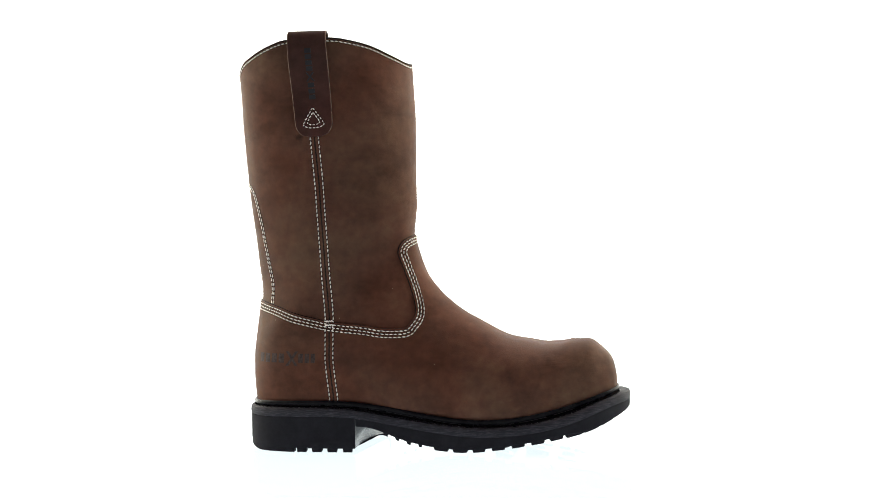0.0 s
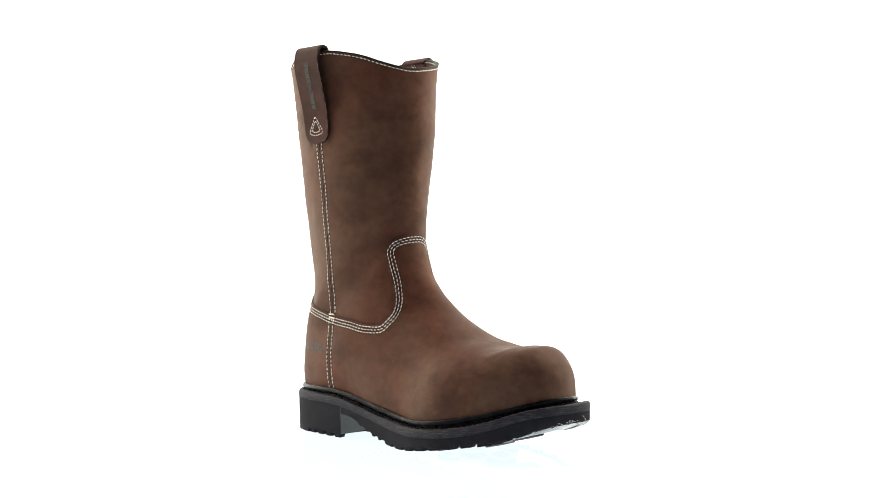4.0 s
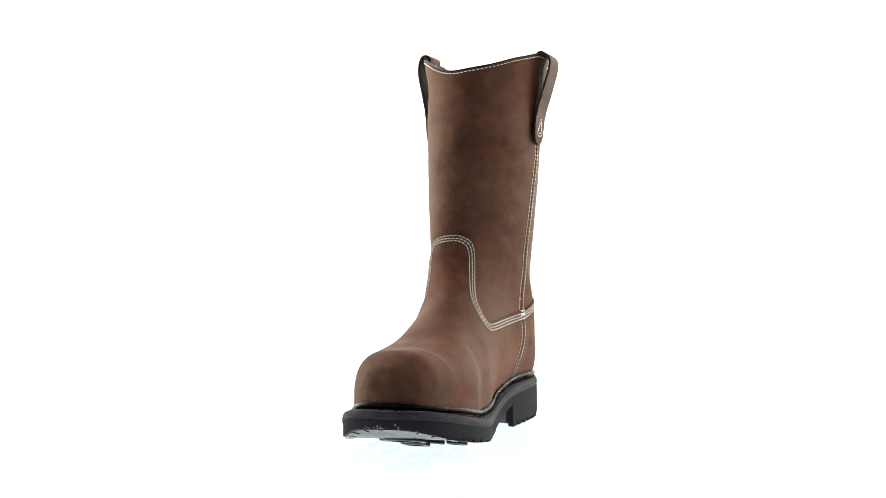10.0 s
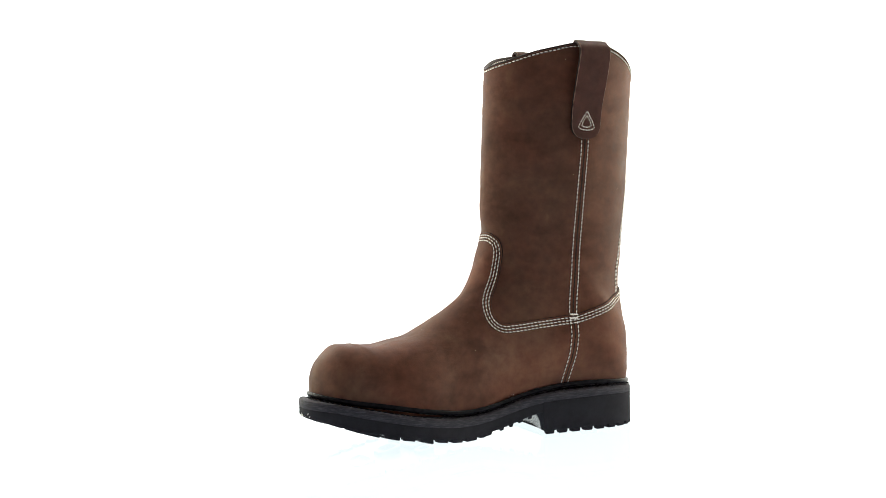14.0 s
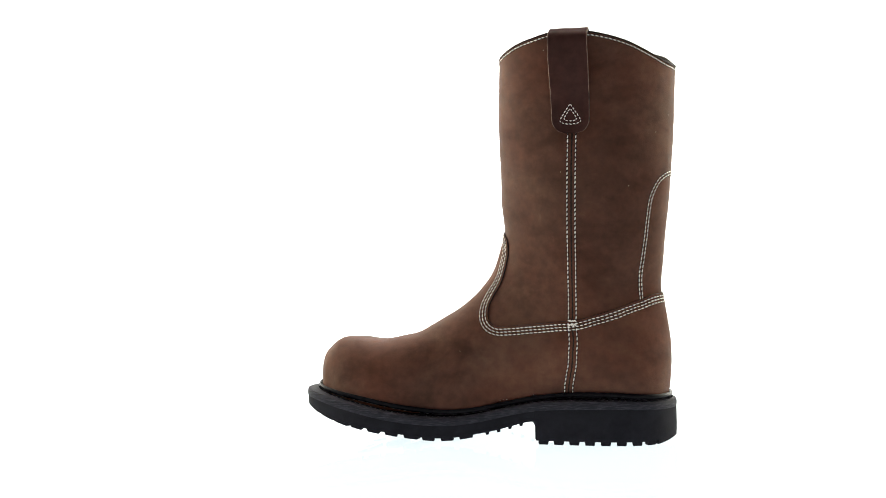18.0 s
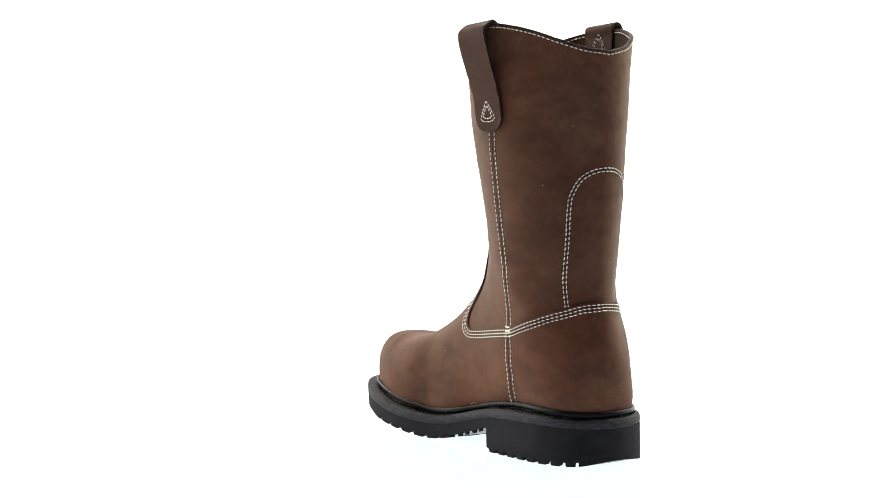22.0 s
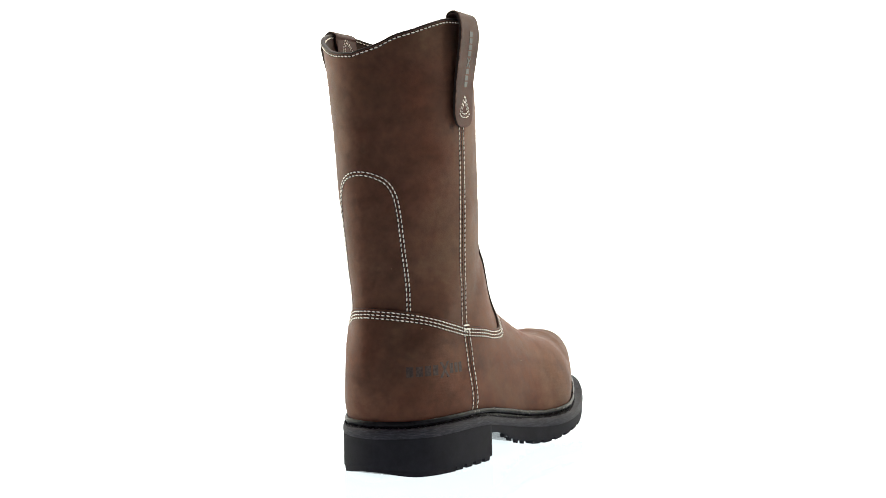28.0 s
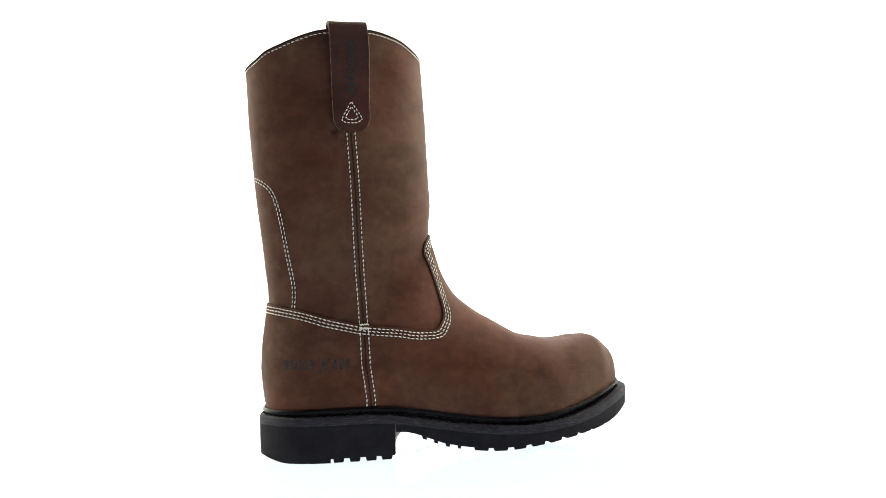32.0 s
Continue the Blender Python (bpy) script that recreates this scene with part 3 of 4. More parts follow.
Z_LOW = [[(x, z - 0.0010 * min(max((x - 0.01) / 0.02, 0), 1) - 0.0017 * min(max((x - 0.035) / 0.035, 0), 1) + 0.0021 * min(max((x - 0.102) / 0.022, 0), 1) + 0.0034 * min(max((x - 0.120) / 0.013, 0), 1)) for x, z in t] for t in Z_LOW]
Z_WELT, Z_MID, Z_LOW = ([soft_table(t) for t in pair] for pair in (Z_WELT, Z_MID, Z_LOW))


OUTN = outward(LOOP)


def ring(inset, table, dz=0.0):
    p = LOOP - OUTN * np.reshape(inset, (-1, 1))
    return np.column_stack([p, height(table, p[:, 0], p[:, 1]) + dz])


def upper_inset():
    """How far inside the sole's edge the upper meets the welt, point by point."""
    found = np.full(len(LOOP), np.nan)
    for i in range(len(LOOP)):
        start = LOOP[i] - OUTN[i] * 0.028
        z = float(height(Z_WELT, *LOOP[i])) + 0.0012
        p, _, _, _ = TREE.ray_cast(Vector((*start, z)), Vector((*OUTN[i], 0)))
        if p is not None:
            found[i] = 0.028 - (p.xy - Vector(start)).length - 0.0013
    ok = ~np.isnan(found)
    found = np.interp(np.arange(len(LOOP)), np.flatnonzero(ok), found[ok])
    for _ in range(30):
        found = 0.25 * np.roll(found, 1) + 0.5 * found + 0.25 * np.roll(found, -1)
    return np.clip(found, 0.0032, 0.013)


UPPER_IN = upper_inset()
BEAD = np.maximum(UPPER_IN - 0.0022, 0.0012)        # outermost line of the welt's bead


def stacked(name, rings, mats, parent, label="", top=True, bottom=True, under=0, bands=1):
    """A solid from closed rings, listed from the top down, capped by strips across."""
    m = len(LOOP)
    verts = np.vstack(rings)
    faces = []
    for r in range(len(rings) - 1):
        for i in range(m):
            j = (i + 1) % m
            faces.append((r * m + i, (r + 1) * m + i, (r + 1) * m + j, r * m + j))
    for on, r, flip in ((top, 0, False), (bottom, len(rings) - 1, True)):
        if on:
            for i in range(NS - 1):
                a, b, c, d = i, i + 1, (m - i - 1) % m, (m - i) % m
                quad = [q for k, q in enumerate((a, b, c, d)) if q not in (a, b, c, d)[:k]]
                if len(quad) > 2:
                    q = tuple(r * m + v for v in quad)
                    faces.append(q[::-1] if flip else q)
    walls = m * (len(rings) - 1)
    slots = [0] * (walls - m * bands * min(under, 1)) + [under] * m * bands * min(under, 1) + [0] * (NS - 1 if top else 0)
    slots += [under] * (len(faces) - len(slots))
    return mesh_part(name, verts, faces, mats, parent, label, slots)


welt = stacked("welt", [ring(UPPER_IN + .0045, Z_WELT, -.0016), ring(UPPER_IN + .0004, Z_WELT, -.0006), ring(BEAD + .0020, Z_WELT, -.0003), ring(BEAD + .0015, Z_WELT, .0002),
                        ring(BEAD + .0010, Z_WELT, .0003), ring(BEAD + .0004, Z_WELT, -.0001), ring(BEAD, Z_WELT, -.0009), ring(BEAD + .0001, Z_WELT, -.0022),
                        ring(BEAD + .0008, Z_WELT, -.0033), ring(BEAD + .0022, Z_WELT, -.0039), ring(BEAD + .0034, Z_WELT, -.0041), ring(BEAD + .0034, Z_MID, -.0010)],
               [WELT], boot, "glossy black storm welt")
midsole = stacked("midsole", [ring(.0125, Z_MID, .0002), ring(.0020, Z_MID, .0003), ring(.0008, Z_MID, -.0003), ring(.0002, Z_MID, -.0018),
                              ring(.0000, Z_MID, -.0045), ring(.0004, Z_MID, -.0062), ring(.004, Z_MID, -.0064)],
                  [MIDSOLE], boot, "grey buffed rubber midsole edge")
NOTCH = 0.0021 * np.clip((0.098 - LOOP[:, 0]) / 0.012, 0, 1)      # lugs stand free behind the toe; there the wall runs down whole
outsole = stacked("outsole", [ring(.003, Z_MID, -.0063), ring(.0005, Z_MID, -.0064), ring(.0005, Z_LOW, NOTCH + .0008), ring(.0012, Z_LOW, NOTCH), ring(.006, Z_LOW, NOTCH), ring(.016, Z_LOW, NOTCH * 0.4)],
                  [RUBBER, TREAD], boot, "black rubber outsole", under=1, bands=2)


# heel block: the part of the outline behind the breast line
def breast_x(y):
    return -0.0668 + 0.15 * y + 0.004 * (1 - ((y + 0.005) / 0.042) ** 2) * -1


inner = [i for i in range(len(LOOP)) if LOOP[i, 0] < breast_x(LOOP[i, 1])]
first, last = inner[0], inner[-1]
heel_loop = [LOOP[i] - OUTN[i] * 0.0003 for i in range(first, last + 1)]
y_in, y_out = heel_loop[-1][1], heel_loop[0][1]
heel_loop += [np.array([breast_x(y), y]) for y in np.linspace(y_in, y_out, 14)[1:-1]]
heel_loop = np.array(heel_loop)
HEELN = outward(heel_loop)


BREAST = np.array([0.0] * (last - first + 1) + [math.sin(math.pi * k / 13) ** 0.4 for k in range(1, 13)])


def heel_ring(inset, z, reach=0.0):
    """reach carries the breast forwards, in the hollow curve under the shank."""
    p = heel_loop - HEELN * inset
    p[:, 0] += reach * BREAST
    lift = np.clip((-0.150 - p[:, 0]) / 0.015, 0, 1) ** 2 * 0.0035 if z < 0.006 else 0
    return np.column_stack([p, np.full(len(p), z) + lift])


def prism(name, rings, mats, parent, label="", walls=None):
    m = len(rings[0])
    verts = np.vstack(rings)
    faces = [(r * m + i, (r + 1) * m + i, (r + 1) * m + (i + 1) % m, r * m + (i + 1) % m) for r in range(len(rings) - 1) for i in range(m)]
    faces += [tuple(range(m)), tuple((len(rings) - 1) * m + i for i in range(m))[::-1]]
    slots = None if walls is None else list(walls) + [0, 0]
    return mesh_part(name, verts, faces, mats, parent, label, slots)


heel = prism("heel", [heel_ring(.0, .0276, .016), heel_ring(.0, .0240, .016), heel_ring(.0, .0200, .011), heel_ring(.0, .0172, .0065), heel_ring(.0, .0140, .0032), heel_ring(.0, .0105, .0012), heel_ring(.0, .0056), heel_ring(.0006, .0044), heel_ring(.003, .0044)], [RUBBER, TREAD], boot, "black rubber heel block", np.tile(BREAST > 0, 8).astype(int))


# ---- stitching ----
def on_surface(line, shift=0.0, lift=0.0, n=400, closed=False):
    """Dense path over the upper from a line of (angle, height), moved sideways by shift (+ to the right of the way)."""
    rows = []
    for al, z in spline(line, n):
        rows.append(surf(al, z))
    out = []
    for i, (p, nr) in enumerate(rows):
        a = rows[max(i - 1, 0)][0]
        b = rows[min(i + 1, n - 1)][0]
        t = (b - a).normalized()
        q = p + t.cross(nr).normalized() * shift
        hit_at, hn, _, _ = TREE.find_nearest(q)
        if hn.dot(nr) < 0:
            hn = -hn
        out.append((hit_at + hn * lift, hn))
    return out


STITCH_RINGS = ((0.0, 0.55), (0.08, 0.95), (0.5, 1.0), (0.92, 0.95), (1.0, 0.55))


def stitches(name, path, parent, label, mat=None, pitch=0.0034, length=0.0025, thick=0.00038, slant=0.12, keep=None, bed=None):
    """Separate short threads along a path of (point, normal), all one row."""
    pts = np.array([p for p, _ in path])
    gaps = np.linalg.norm(np.diff(pts, axis=0), axis=1)
    run = np.concatenate([[0], np.cumsum(gaps)])
    verts, faces, slots = [], [], []
    count = max(int(run[-1] / pitch), 1)
    pitch = run[-1] / count
    for k in range(count):
        s = (k + 0.5) * pitch + random.uniform(-1, 1) * 0.00012
        ends = []
        for q in (s - length / 2, s + length / 2):
            i = min(max(int(np.searchsorted(run, q)) - 1, 0), len(path) - 2)
            u = (q - run[i]) / max(gaps[i], 1e-9)
            ends.append((path[i][0].lerp(path[i + 1][0], u), path[i][1]))
        (a, na), (b, _) = ends
        if keep and not keep((a + b) / 2):
            continue
        t = (b - a).normalized()
        side = t.cross(na).normalized()
        wob = slant * length * random.uniform(0.6, 1.4)
        a, b = a - side * wob / 2, b + side * wob / 2
        t = (b - a).normalized()
        side = t.cross(na).normalized()
        base = len(verts)
        for f, w in STITCH_RINGS:
            c = a.lerp(b, f) + na * (thick * (0.55 * math.sin(math.pi * f) - 0.25))
            for m in range(6):
                g = m * math.pi / 3
                verts.append(c + (side * math.cos(g) * 1.15 + na * math.sin(g)) * thick * w)
        for r in range(len(STITCH_RINGS) - 1):
            for m in range(6):
                faces.append((base + r * 6 + m, base + r * 6 + (m + 1) % 6, base + r * 6 + 6 + (m + 1) % 6, base + r * 6 + 6 + m))
        faces.append(tuple(base + m for m in range(6))[::-1])
        faces.append(tuple(len(verts) - 6 + m for m in range(6)))
        slots += [0] * (len(faces) - len(slots))
        base, pull = len(verts), (pitch - length) * 0.55              # flat dark bed round the thread, shade of its groove painted in
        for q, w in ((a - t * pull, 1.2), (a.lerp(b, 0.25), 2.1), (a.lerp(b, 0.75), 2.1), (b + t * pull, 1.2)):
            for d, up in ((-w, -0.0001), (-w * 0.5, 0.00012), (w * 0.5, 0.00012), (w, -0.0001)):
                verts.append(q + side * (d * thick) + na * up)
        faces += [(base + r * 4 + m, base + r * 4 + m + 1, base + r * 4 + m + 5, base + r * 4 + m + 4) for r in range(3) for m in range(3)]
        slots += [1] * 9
    if not verts:
        return None
    return mesh_part(name, verts, faces, [mat or THREAD, bed or STITCH_SHADE], parent, label, slots)


def front_of_seam(p):
    al = math.degrees(math.atan2(p.y, p.x - AXIS_X))
    seam = SEAM_OUT if al < 0 else SEAM_IN
    zs, als = zip(*seam)
    return abs(al) < abs(np.interp(p.z, zs, als))


for shift in (0.0020, 0.0043, 0.0066):            # triple row along the edge of vamp and counter
    way = on_surface(VAMP_EDGE, shift, 0.0014, 900)
    stitches("stitching", way, vamp, "row of cream thread", keep=front_of_seam)
    stitches("stitching", way, counter, "row of cream thread", keep=lambda p: not front_of_seam(p))

for seam, sgn in ((SEAM_OUT, 1), (SEAM_IN, -1)):
    zs, als = zip(*seam)
    zs, als = np.array(zs), np.array(als)
    joint = 0.0990 if sgn > 0 else 0.0960
    for lo, hi, lift, front_owner, rear_owner in ((0.0405, joint - 0.0005, 0.0014, vamp, counter), (joint + 0.0016, 0.2412, 0.0001, shaft_front, shaft_back)):
        line = [(np.interp(z, zs, als), z) for z in np.linspace(hi, lo, 12)]
        for shift, owner in ((0.0031 * sgn, rear_owner), (-0.0031 * sgn, front_owner)):
            stitches("stitching", on_surface(line, -shift, lift, 300), owner, "row of cream thread")
        mid = on_surface(line, 0, lift, 120)
        cord = strip("seam_tape", [p - nr * 0.0004 for p, nr in mid], [(-.0010, -.0006), (.0010, -.0006), (.0008, .0001), (-.0008, .0001)], [STRAP_LEATHER], boot,
                     "dark tape in the side seam", ups=[nr for _, nr in mid])
        stitches("stitching", [(p - nr * 0.0002, nr) for p, nr in mid], cord, "row of dark brown thread", DARK_THREAD, 0.0032, 0.0021, 0.00042)
    # bar tack where the seams cross
    zc = 0.0985 if sgn > 0 else 0.0950
    for dz in (-0.0012, 0.0018):
        tack = [(np.interp(zc, zs, als) + d, zc + dz) for d in (-5.0, 0, 5.0)]
        stitches("bar_tack", on_surface(tack, 0, 0.0016, 30), vamp, "dense tack of cream thread", pitch=0.0014, length=0.0019, thick=0.00045, slant=0.6)

for shift in (0.0, -0.0023):                      # double arch on the back of the shaft
    stitches("stitching", on_surface(STAY, shift, 0.0001, 500), shaft_back, "row of cream thread")
rim_low = [(al, z - 0.0024) for al, z in RIM]
rim_row = on_surface(rim_low, 0, 0.0001, 700)
stitches("stitching", rim_row, shaft_front, "row of cream thread", keep=front_of_seam)
stitches("stitching", rim_row, shaft_back, "row of cream thread", keep=lambda p: not front_of_seam(p))
stitches("stitching", [(p - nr * 0.0024, -nr) for p, nr in rim_row], lining, "row of cream thread")

rim_path = [surf(al, z) for al, z in spline(RIM, 260)[:-1]]
strip("top_binding", [p for p, _ in rim_path], [(-.0026, -.0016), (.0001, -.0010), (.0004, -.0005), (.0003, .0001), (-.0003, .0005), (-.0019, .0005), (-.0026, .0001)],
      [EDGE], boot, "dark brown folded leather edge", True, [(0, 0, 1)] * len(rim_path))


# ---- pull straps ----
def side_y(x, z, sgn):
    p, _, _, _ = TREE.ray_cast(Vector((x, 0.002, z)), Vector((0, sgn, 0)))
    return p.y if p else sgn * 0.05


def pull_strap(sgn, x_top, x_low, gaps, top_y, top_z, yaw, half=0.0150, thick=0.0011):
    """A loop of leather from outside, over the rim, to the inside."""
    keys = []
    for z, g in gaps:
        x = x_low + (x_top - x_low) * (z - 0.24) / 0.075
        keys.append((x, side_y(x, z, sgn) + sgn * g, z))
    keys.append((x_top, top_y + sgn * 0.0040, top_z - 0.0020))
    keys.append((x_top, top_y, top_z))
    keys.append((x_top, top_y - sgn * 0.0042, top_z - 0.0024))
    for z in (0.3095, 0.3035, 0.297, 0.2905):
        x = x_low + (x_top - x_low) * (z - 0.24) / 0.075
        keys.append((x, side_y(x, z, sgn) - sgn * 0.0040, z))
    way = spline(keys, 90)
    run = np.concatenate([[0], np.cumsum(np.linalg.norm(np.diff(way, axis=0), axis=1))])
    tang = np.gradient(way, axis=0)
    tang /= np.linalg.norm(tang, axis=1, keepdims=True)
    across = np.array([math.cos(radians(yaw)), math.sin(radians(yaw)), 0])
    wide = across - tang * (tang @ across)[:, None]
    wide /= np.linalg.norm(wide, axis=1, keepdims=True)
    out = np.cross(wide, tang) * -sgn
    if out[5, 1] * sgn < 0:
        out = -out
    r = 0.011
    verts, faces, slots = [], [], []
    prof = [(-1, -1), (-1, 0.55), (-0.965, 1), (0.965, 1), (1, 0.55), (1, -1)]
    for i in range(len(way)):
        e = min(run[i], run[-1] - run[i])
        h = half - (r - math.sqrt(max(r * r - (r - e) ** 2, 0))) * 0.98 if e < r else half
        h *= 0.94 + 0.06 * min(e / 0.06, 1)
        for u, v in prof:
            dip = 0.0002 * math.sin(run[i] * 90 + u)
            verts.append(way[i] + wide[i] * (h * u) + out[i] * (thick * v + dip))
    k = len(prof)
    for i in range(len(way) - 1):
        for q in range(k):
            w = (q + 1) % k
            faces.append((i * k + q, i * k + w, (i + 1) * k + w, (i + 1) * k + q))
            # slot 2 is the painted highlight along both chamfers
            slots.append((1, 2, 0, 2, 1, 0)[q])
    faces += [tuple(range(k)), tuple((len(way) - 1) * k + q for q in range(k))]
    slots += [1, 1]
    strap = mesh_part("pull_strap", verts, faces, [STRAP_LEATHER, EDGE, EDGE_HIGHLIGHT], boot, "brown leather pull loop stitched over the rim", slots, smooth=False)

    def at(s, u, lift=0.0):
        """A point of the outer face: s along the strap from its outer end, u across."""
        i = min(max(int(np.searchsorted(run, s)) - 1, 0), len(way) - 2)
        f = (s - run[i]) / (run[i + 1] - run[i])
        p = way[i] * (1 - f) + way[i + 1] * f + wide[i] * u + out[i] * (thick + lift)
        return Vector(p), Vector(out[i])

    total = run[-1]
    for start, way_sign in ((0.0, 1), (total, -1)):
        for big in (1.0, 0.62):                   # two triangles of stitching, one within the other
            cx = 0.0130
            tri = [(cx + 0.0092 * big, 0), (cx + 0.001 * big, 0.0054 * big), (cx - 0.0040 * big, 0.0083 * big), (cx - 0.0058 * big, 0.0045 * big), (cx - 0.0062 * big, 0),
                   (cx - 0.0058 * big, -0.0045 * big), (cx - 0.0040 * big, -0.0083 * big), (cx + 0.001 * big, -0.0054 * big), (cx + 0.0092 * big, 0)]
            line = []
            for (s0, u0), (s1, u1) in zip(tri[:-1], tri[1:]):
                for f in np.linspace(0, 1, 8, endpoint=False):
                    line.append(at(start + way_sign * (s0 + (s1 - s0) * f), u0 + (u1 - u0) * f))
            line.append(line[0])
            stitches("stitching", line, strap, "cream stitched triangle", pitch=0.0027, length=0.0020, thick=0.00036)
    return strap, at


def plate(name, corner, parent, label, nu=5, nv=3, height_=0.00018, mat=EMBOSS):
    """A thin printed mark laid on a curved face: corner(u, v) gives point and normal."""
    verts, faces = [], []
    for lift in (-0.0003, height_):
        for i in range(nu):
            for j in range(nv):
                p, nr = corner(i / (nu - 1), j / (nv - 1))
                verts.append(p + nr * lift)
    m = nu * nv
    for i in range(nu - 1):
        for j in range(nv - 1):
            a = m + i * nv + j
            faces.append((a, a + nv, a + nv + 1, a + 1))
    ring_ = [i * nv for i in range(nu)] + [(nu - 1) * nv + j for j in range(1, nv)] + [i * nv + nv - 1 for i in range(nu - 2, -1, -1)] + [j for j in range(nv - 2, 0, -1)]
    for a, b in zip(ring_, ring_[1:] + ring_[:1]):
        faces.append((a, b, m + b, m + a))
    return mesh_part(name, verts, faces, [mat], parent, label)


strap_out, at_out = pull_strap(-1, -0.1037, -0.1005, [(0.2403, 0.0013), (0.252, 0.0013), (0.268, 0.0022), (0.285, 0.0046), (0.300, 0.0062), (0.309, 0.0058)], -0.0478, 0.3186, 6)
strap_in, at_in = pull_strap(1, -0.0984, -0.0970, [(0.2383, 0.0013), (0.250, 0.0014), (0.264, 0.0022), (0.2835, 0.0066), (0.300, 0.0092), (0.3085, 0.0082)], 0.0595, 0.3146, 4)

BAR_STARTS = (0.000, 0.115, 0.23, 0.345, 0.665, 0.785, 0.90)     # plain bars in place of the maker's lettering


def bar_on_strap(s0, s1, u0, u1, skew=0.0):
    return lambda u, v: at_out(s0 + (s1 - s0) * u, u0 + (u1 - u0) * v + skew * (u - 0.5))


S_TOP, S_LEN = 0.0665, 0.0385
for b in BAR_STARTS:
    s1 = S_TOP - b * S_LEN
    plate("emblem_bar", bar_on_strap(s1 - 0.0034, s1, -0.0018, 0.0030), strap_out, "glossy dark printed bar")
for k in (-1, 1):
    plate("emblem_bar", bar_on_strap(S_TOP - 0.0245, S_TOP - 0.0178, -0.0001, 0.0013, 0.0052 * k), strap_out, "glossy dark printed bar")


def bar_on_counter(a0, a1, z0, z1, lean=0.0):
    return lambda u, v: surf(a0 + (a1 - a0) * u + lean * (v - 0.5), z0 + (z1 - z0) * v, 0.0013)


A0, A1 = -155.0, -102.5
for b in BAR_STARTS:
    a = A0 + (A1 - A0) * b
    plate("emblem_bar", bar_on_counter(a, a + (A1 - A0) * 0.082, 0.0688, 0.0757), counter, "faded dark stamped bar", mat=STAMP, height_=0.00008)
for k in (-1, 1):
    a = A0 + (A1 - A0) * 0.555
    plate("emblem_bar", bar_on_counter(a - 1.3, a + 1.3, 0.0665, 0.0775, 8.0 * k), counter, "faded dark stamped bar", mat=STAMP, height_=0.00008)


# ---- tread ----
def block(name, foot_loop, z_low, z_high, parent, soft_edge=0.0013, taper=0.96, foot=0.9):
    """A lug: an outline in plan, its low face following z_low(x)."""
    c = foot_loop.mean(0)
    mid_, low = c + (foot_loop - c) * taper, c + (foot_loop - c) * (taper * foot if soft_edge > 0.001 else 0.94)
    m = len(foot_loop)
    verts = [(p[0], p[1], z_high(*p)) for p in foot_loop] + [(p[0], p[1], z_low(*p) + soft_edge) for p in mid_] + [(p[0], p[1], z_low(*p)) for p in low]
    faces = [(r * m + i, r * m + (i + 1) % m, (r + 1) * m + (i + 1) % m, (r + 1) * m + i) for r in range(2) for i in range(m)] + [tuple(2 * m + i for i in range(m))]
    return mesh_part(name, verts, faces, [RUBBER, TREAD], parent, slots=[0] * (2 * m) + [1], smooth=False)


def perimeter_lugs(loop, normal, ids, pitch, gap, reach, z_low, z_high, parent, taper=0.96):
    pts = loop[ids]
    run_ = np.concatenate([[0], np.cumsum(np.linalg.norm(np.diff(pts, axis=0), axis=1))])
    n = int(run_[-1] / pitch)
    step = run_[-1] / n
    for k in range(n):
        lug_gap = gap(*pts[np.searchsorted(run_, (k + 0.5) * step)])
        s = np.linspace(k * step + lug_gap / 2, (k + 1) * step - lug_gap / 2, 5)
        edge = np.stack([np.interp(s, run_, pts[:, c]) for c in (0, 1)], 1)
        nr_ = np.stack([np.interp(s, run_, normal[ids][:, c]) for c in (0, 1)], 1)
        far = edge[::-1] - nr_[::-1] * (reach * random.uniform(0.85, 1.1))
        mid_ = far.mean(0)
        far = mid_ + (far - mid_) * 0.8
        if edge[:, 0].min() > 0.086:              # flat radial pads under the toe
            edge = edge - nr_ * 0.0016
            far = mid_ + (far - mid_) * 1.15
            block("lug", np.vstack([edge, far]), lambda x, y: z_low(x, y) - 0.0006, lambda x, y: z_low(x, y) + 0.002, parent, 0.0004)
        elif lug_gap < 0:                         # behind, the wall runs down whole
            block("lug", np.vstack([edge - nr_ * 0.0002, far]), z_low, z_high, parent, 0.0011, 1.0, 1.0)
        else:
            block("lug", np.vstack([edge - nr_ * 0.0006, far]), z_low, z_high, parent, taper=taper)


low_at = lambda x, y: height(Z_LOW, x, y)
wall_at = lambda x, y: height(Z_LOW, x, y) + 0.0050
n_loop = len(LOOP)
fore = [i for i in range(n_loop) if LOOP[i, 0] > -0.018]
split = max(k for k in range(len(fore) - 1) if fore[k + 1] - fore[k] > 1)
fore = np.array(fore[split + 1:] + fore[:split + 1])
perimeter_lugs(LOOP, OUTN, fore, 0.0142, lambda x, y: random.uniform(0.0032, 0.0050) if x < 0.085 else 0.0022, 0.009, low_at, wall_at, outsole)
for inward in (True, False):                      # small pointed teeth along the shank
    shank = np.array([i for i in range(n_loop) if -0.056 < LOOP[i, 0] < -0.019 and (LOOP[i, 1] > 0) == inward])
    perimeter_lugs(LOOP, OUTN, shank, 0.0078, lambda x, y: random.uniform(0.0030, 0.0044), 0.006, low_at, wall_at, outsole, 0.55)
heel_ids = np.arange(0, last - first + 1)
flat_low = lambda x, y: 0.0015 + np.clip((-0.150 - x) / 0.015, 0, 1) ** 2 * 0.0035
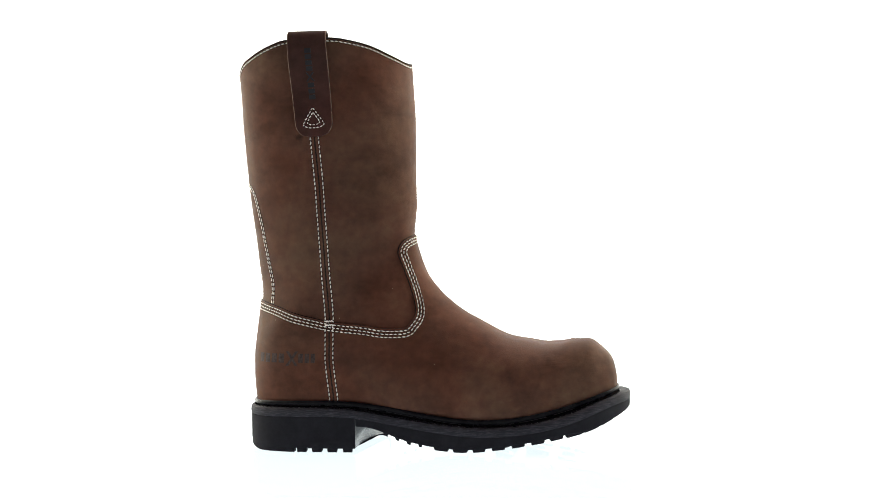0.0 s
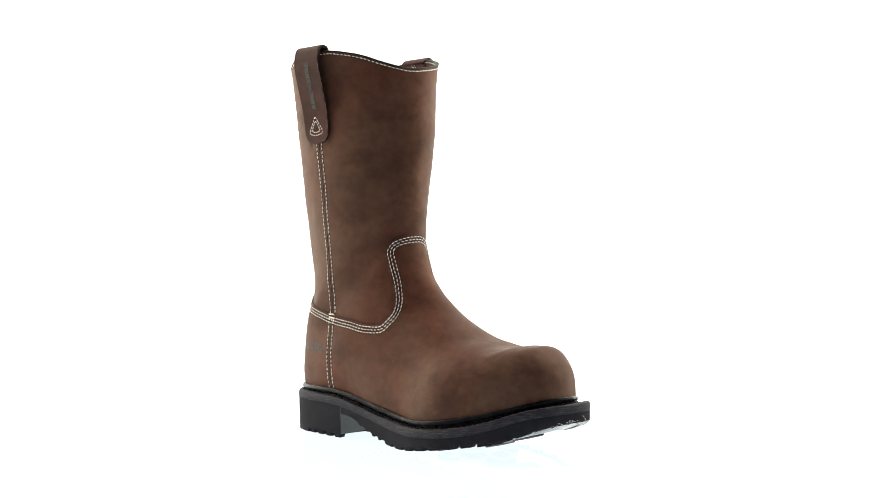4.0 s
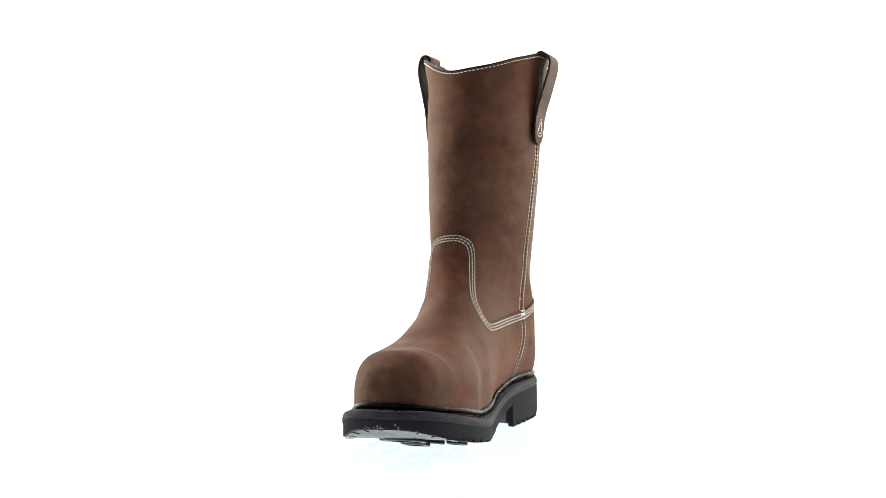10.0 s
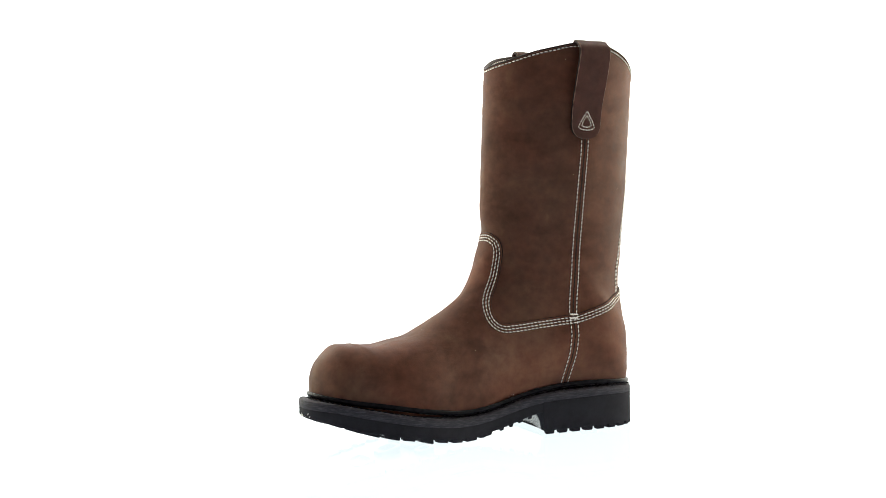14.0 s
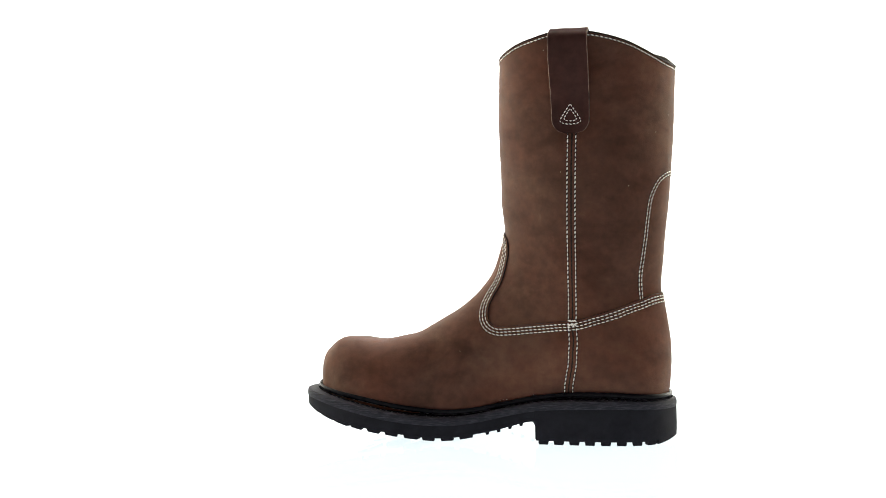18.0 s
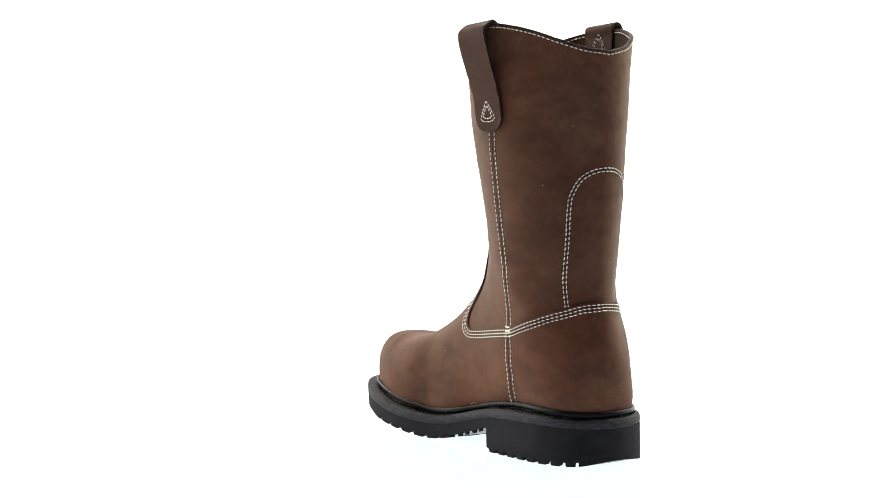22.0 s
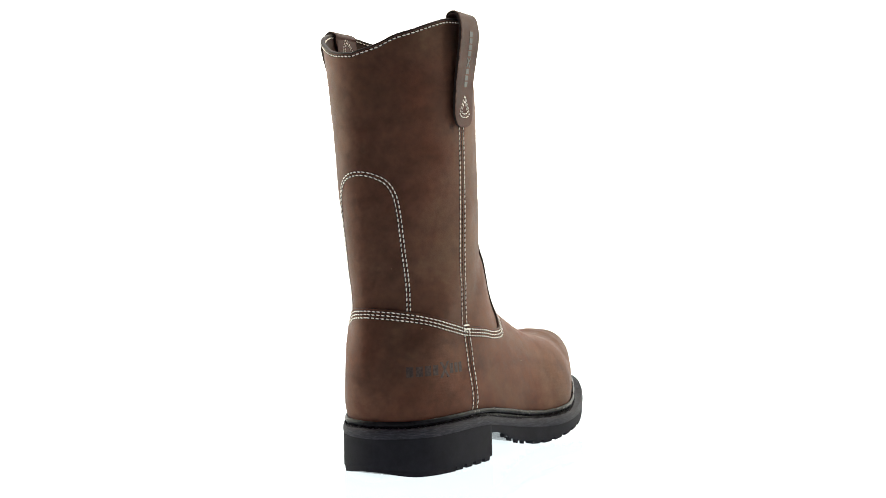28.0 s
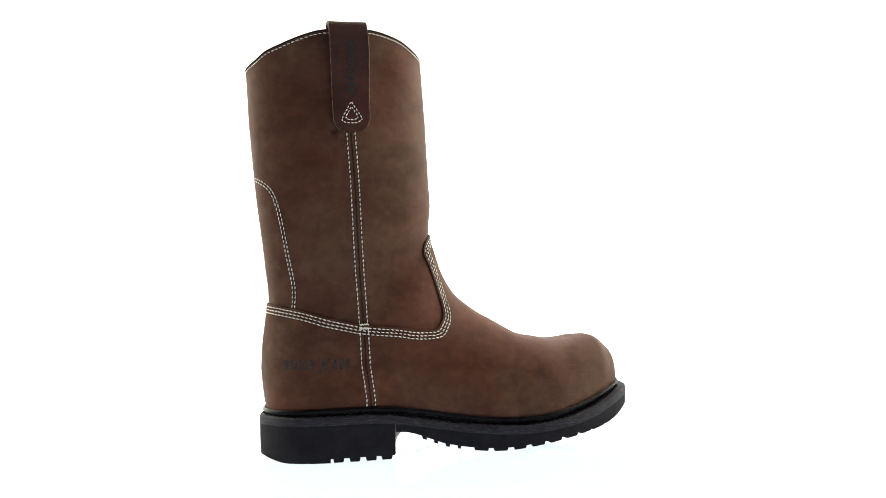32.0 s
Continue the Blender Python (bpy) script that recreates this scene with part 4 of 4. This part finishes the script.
flat_high = lambda x, y: 0.0070 + np.clip((-0.150 - x) / 0.015, 0, 1) ** 2 * 0.0035
perimeter_lugs(heel_loop, HEELN, heel_ids, 0.0116, lambda x, y: 0.0042 if x > (-0.156 if y > 0 else -0.128) else -0.0004, 0.0075, flat_low, flat_high, heel)


def tread_ring(cx, cy, lx, ly, bar, z_mid):
    """A raised rounded-oblong ring under the forefoot."""
    m = 28
    loops = []
    for sx, sy, dz in ((lx, ly, 0.0085), (lx, ly, 0.0007), (lx - 0.0006, ly - 0.0006, 0), (lx - bar, ly - bar, 0), (lx - bar, ly - bar, 0.0085)):
        ring_pts = []
        for i in range(m):
            g = 2 * math.pi * i / m
            px_ = math.copysign(abs(math.cos(g)) ** 0.55, math.cos(g)) * sx
            py_ = math.copysign(abs(math.sin(g)) ** 0.55, math.sin(g)) * sy
            x_, y_ = cx + px_, cy + py_
            ring_pts.append((x_, y_, max(z_mid + 0.26 * px_ + dz, 0.0017)))
        loops.append(ring_pts)
    verts = [v for l in loops for v in l]
    faces = [(r * m + i, r * m + (i + 1) % m, (r + 1) * m + (i + 1) % m, (r + 1) * m + i) for r in range(4) for i in range(m)]
    return mesh_part("tread_ring", verts, faces, [RUBBER, TREAD], outsole, slots=[0] * m + [1] * (2 * m) + [0] * m, smooth=False)


for cx, cy, lx, ly, z_mid in ((.084, .004, .0085, .0160, .0118), (.060, .002, .0090, .0105, .0050), (.063, -.026, .0065, .0065, .0116), (.065, .030, .0065, .0065, .0122),
                             (.036, .000, .0080, .0150, .0022), (.037, -.030, .0065, .0075, .0030), (.040, .028, .0065, .0075, .0034), (.014, -.002, .0080, .0150, .0018)):
    tread_ring(cx, cy, lx, ly, 0.0030, z_mid)

# thread in the groove of the welt
groove = ring(BEAD + 0.0006, Z_MID, .0003)
stitches("stitching", [(Vector(p), Vector((0, 0, 1))) for p in np.vstack([groove, groove[:1]])], midsole, "black welt thread", RUBBER, 0.0046, 0.0036, 0.0007, 0.25, bed=WELT)
# ends of the welt meet on the inner side
q = ring(BEAD + .0022, Z_WELT, -.0016)
seam_i = min((i for i in range(n_loop) if LOOP[i, 1] > 0), key=lambda i: abs(LOOP[i, 0] + 0.060))
strip("welt_joint", [q[seam_i - 1], q[seam_i], q[seam_i + 1]], [(-.0014, -.0020), (.0014, -.0020), (.0012, .0022), (-.0012, .0022)], [WELT], welt, "butted ends of the welt", ups=[(0, 0, 1)] * 3)

# pale chips on the toe edge of the sole
for k in range(20):
    i = int(random.gauss(-2, 4)) % n_loop
    w = OUTN[i]
    z = height(Z_LOW, *LOOP[i]) + (abs(random.gauss(0.0004, 0.0009)) if k else 0.0028)
    c = Vector((*(LOOP[i] - w * 0.0005), z))
    r = random.uniform(0.00010, 0.00022) if k else 0.0006
    t = Vector((-w[1], w[0], random.uniform(-0.35, 0.35)))
    o = Vector((w[0], w[1], 0))
    long_ = random.uniform(2.0, 7.0) if k else 1.4
    verts = [c + t * (r * long_ * math.cos(g) * random.uniform(.6, 1.2)) + Vector((0, 0, 1)) * (r * math.sin(g) * random.uniform(.6, 1.2)) for g in np.linspace(0, 2 * math.pi, 7)[:-1]] + [c + o * 0.0007]
    mesh_part("chip", verts, [(j, (j + 1) % 6, 6) for j in range(6)], [CHIP], outsole, "pale chip in the rubber", smooth=False)

joint_line = ring(UPPER_IN + 0.0004, Z_WELT, 0.0012)
for k in range(7):
    i = min((i for i in range(n_loop) if LOOP[i, 1] > 0), key=lambda i: abs(LOOP[i, 0] - random.uniform(-0.062, -0.022)))
    w = OUTN[i]
    c, o, t = Vector(joint_line[i]) + Vector((0, 0, random.uniform(0, 0.0012))), Vector((*w, 0)), Vector((-w[1], w[0], 0.15))
    r = random.uniform(0.0002, 0.00045)
    verts = [c + t * (r * random.uniform(1.5, 4.0) * math.cos(g)) + Vector((0, 0, r * math.sin(g))) for g in np.linspace(0, 2 * math.pi, 7)[:-1]] + [c + o * 0.0008]
    mesh_part("glue_fleck", verts, [(j, (j + 1) % 6, 6) for j in range(6)], [CHIP], vamp, "pale fleck of dried glue", smooth=False)


def motions():
    walk(boot, [(t, pose(0, 0, 0, 0, 0, a)) for t, a in TURN])


motions()
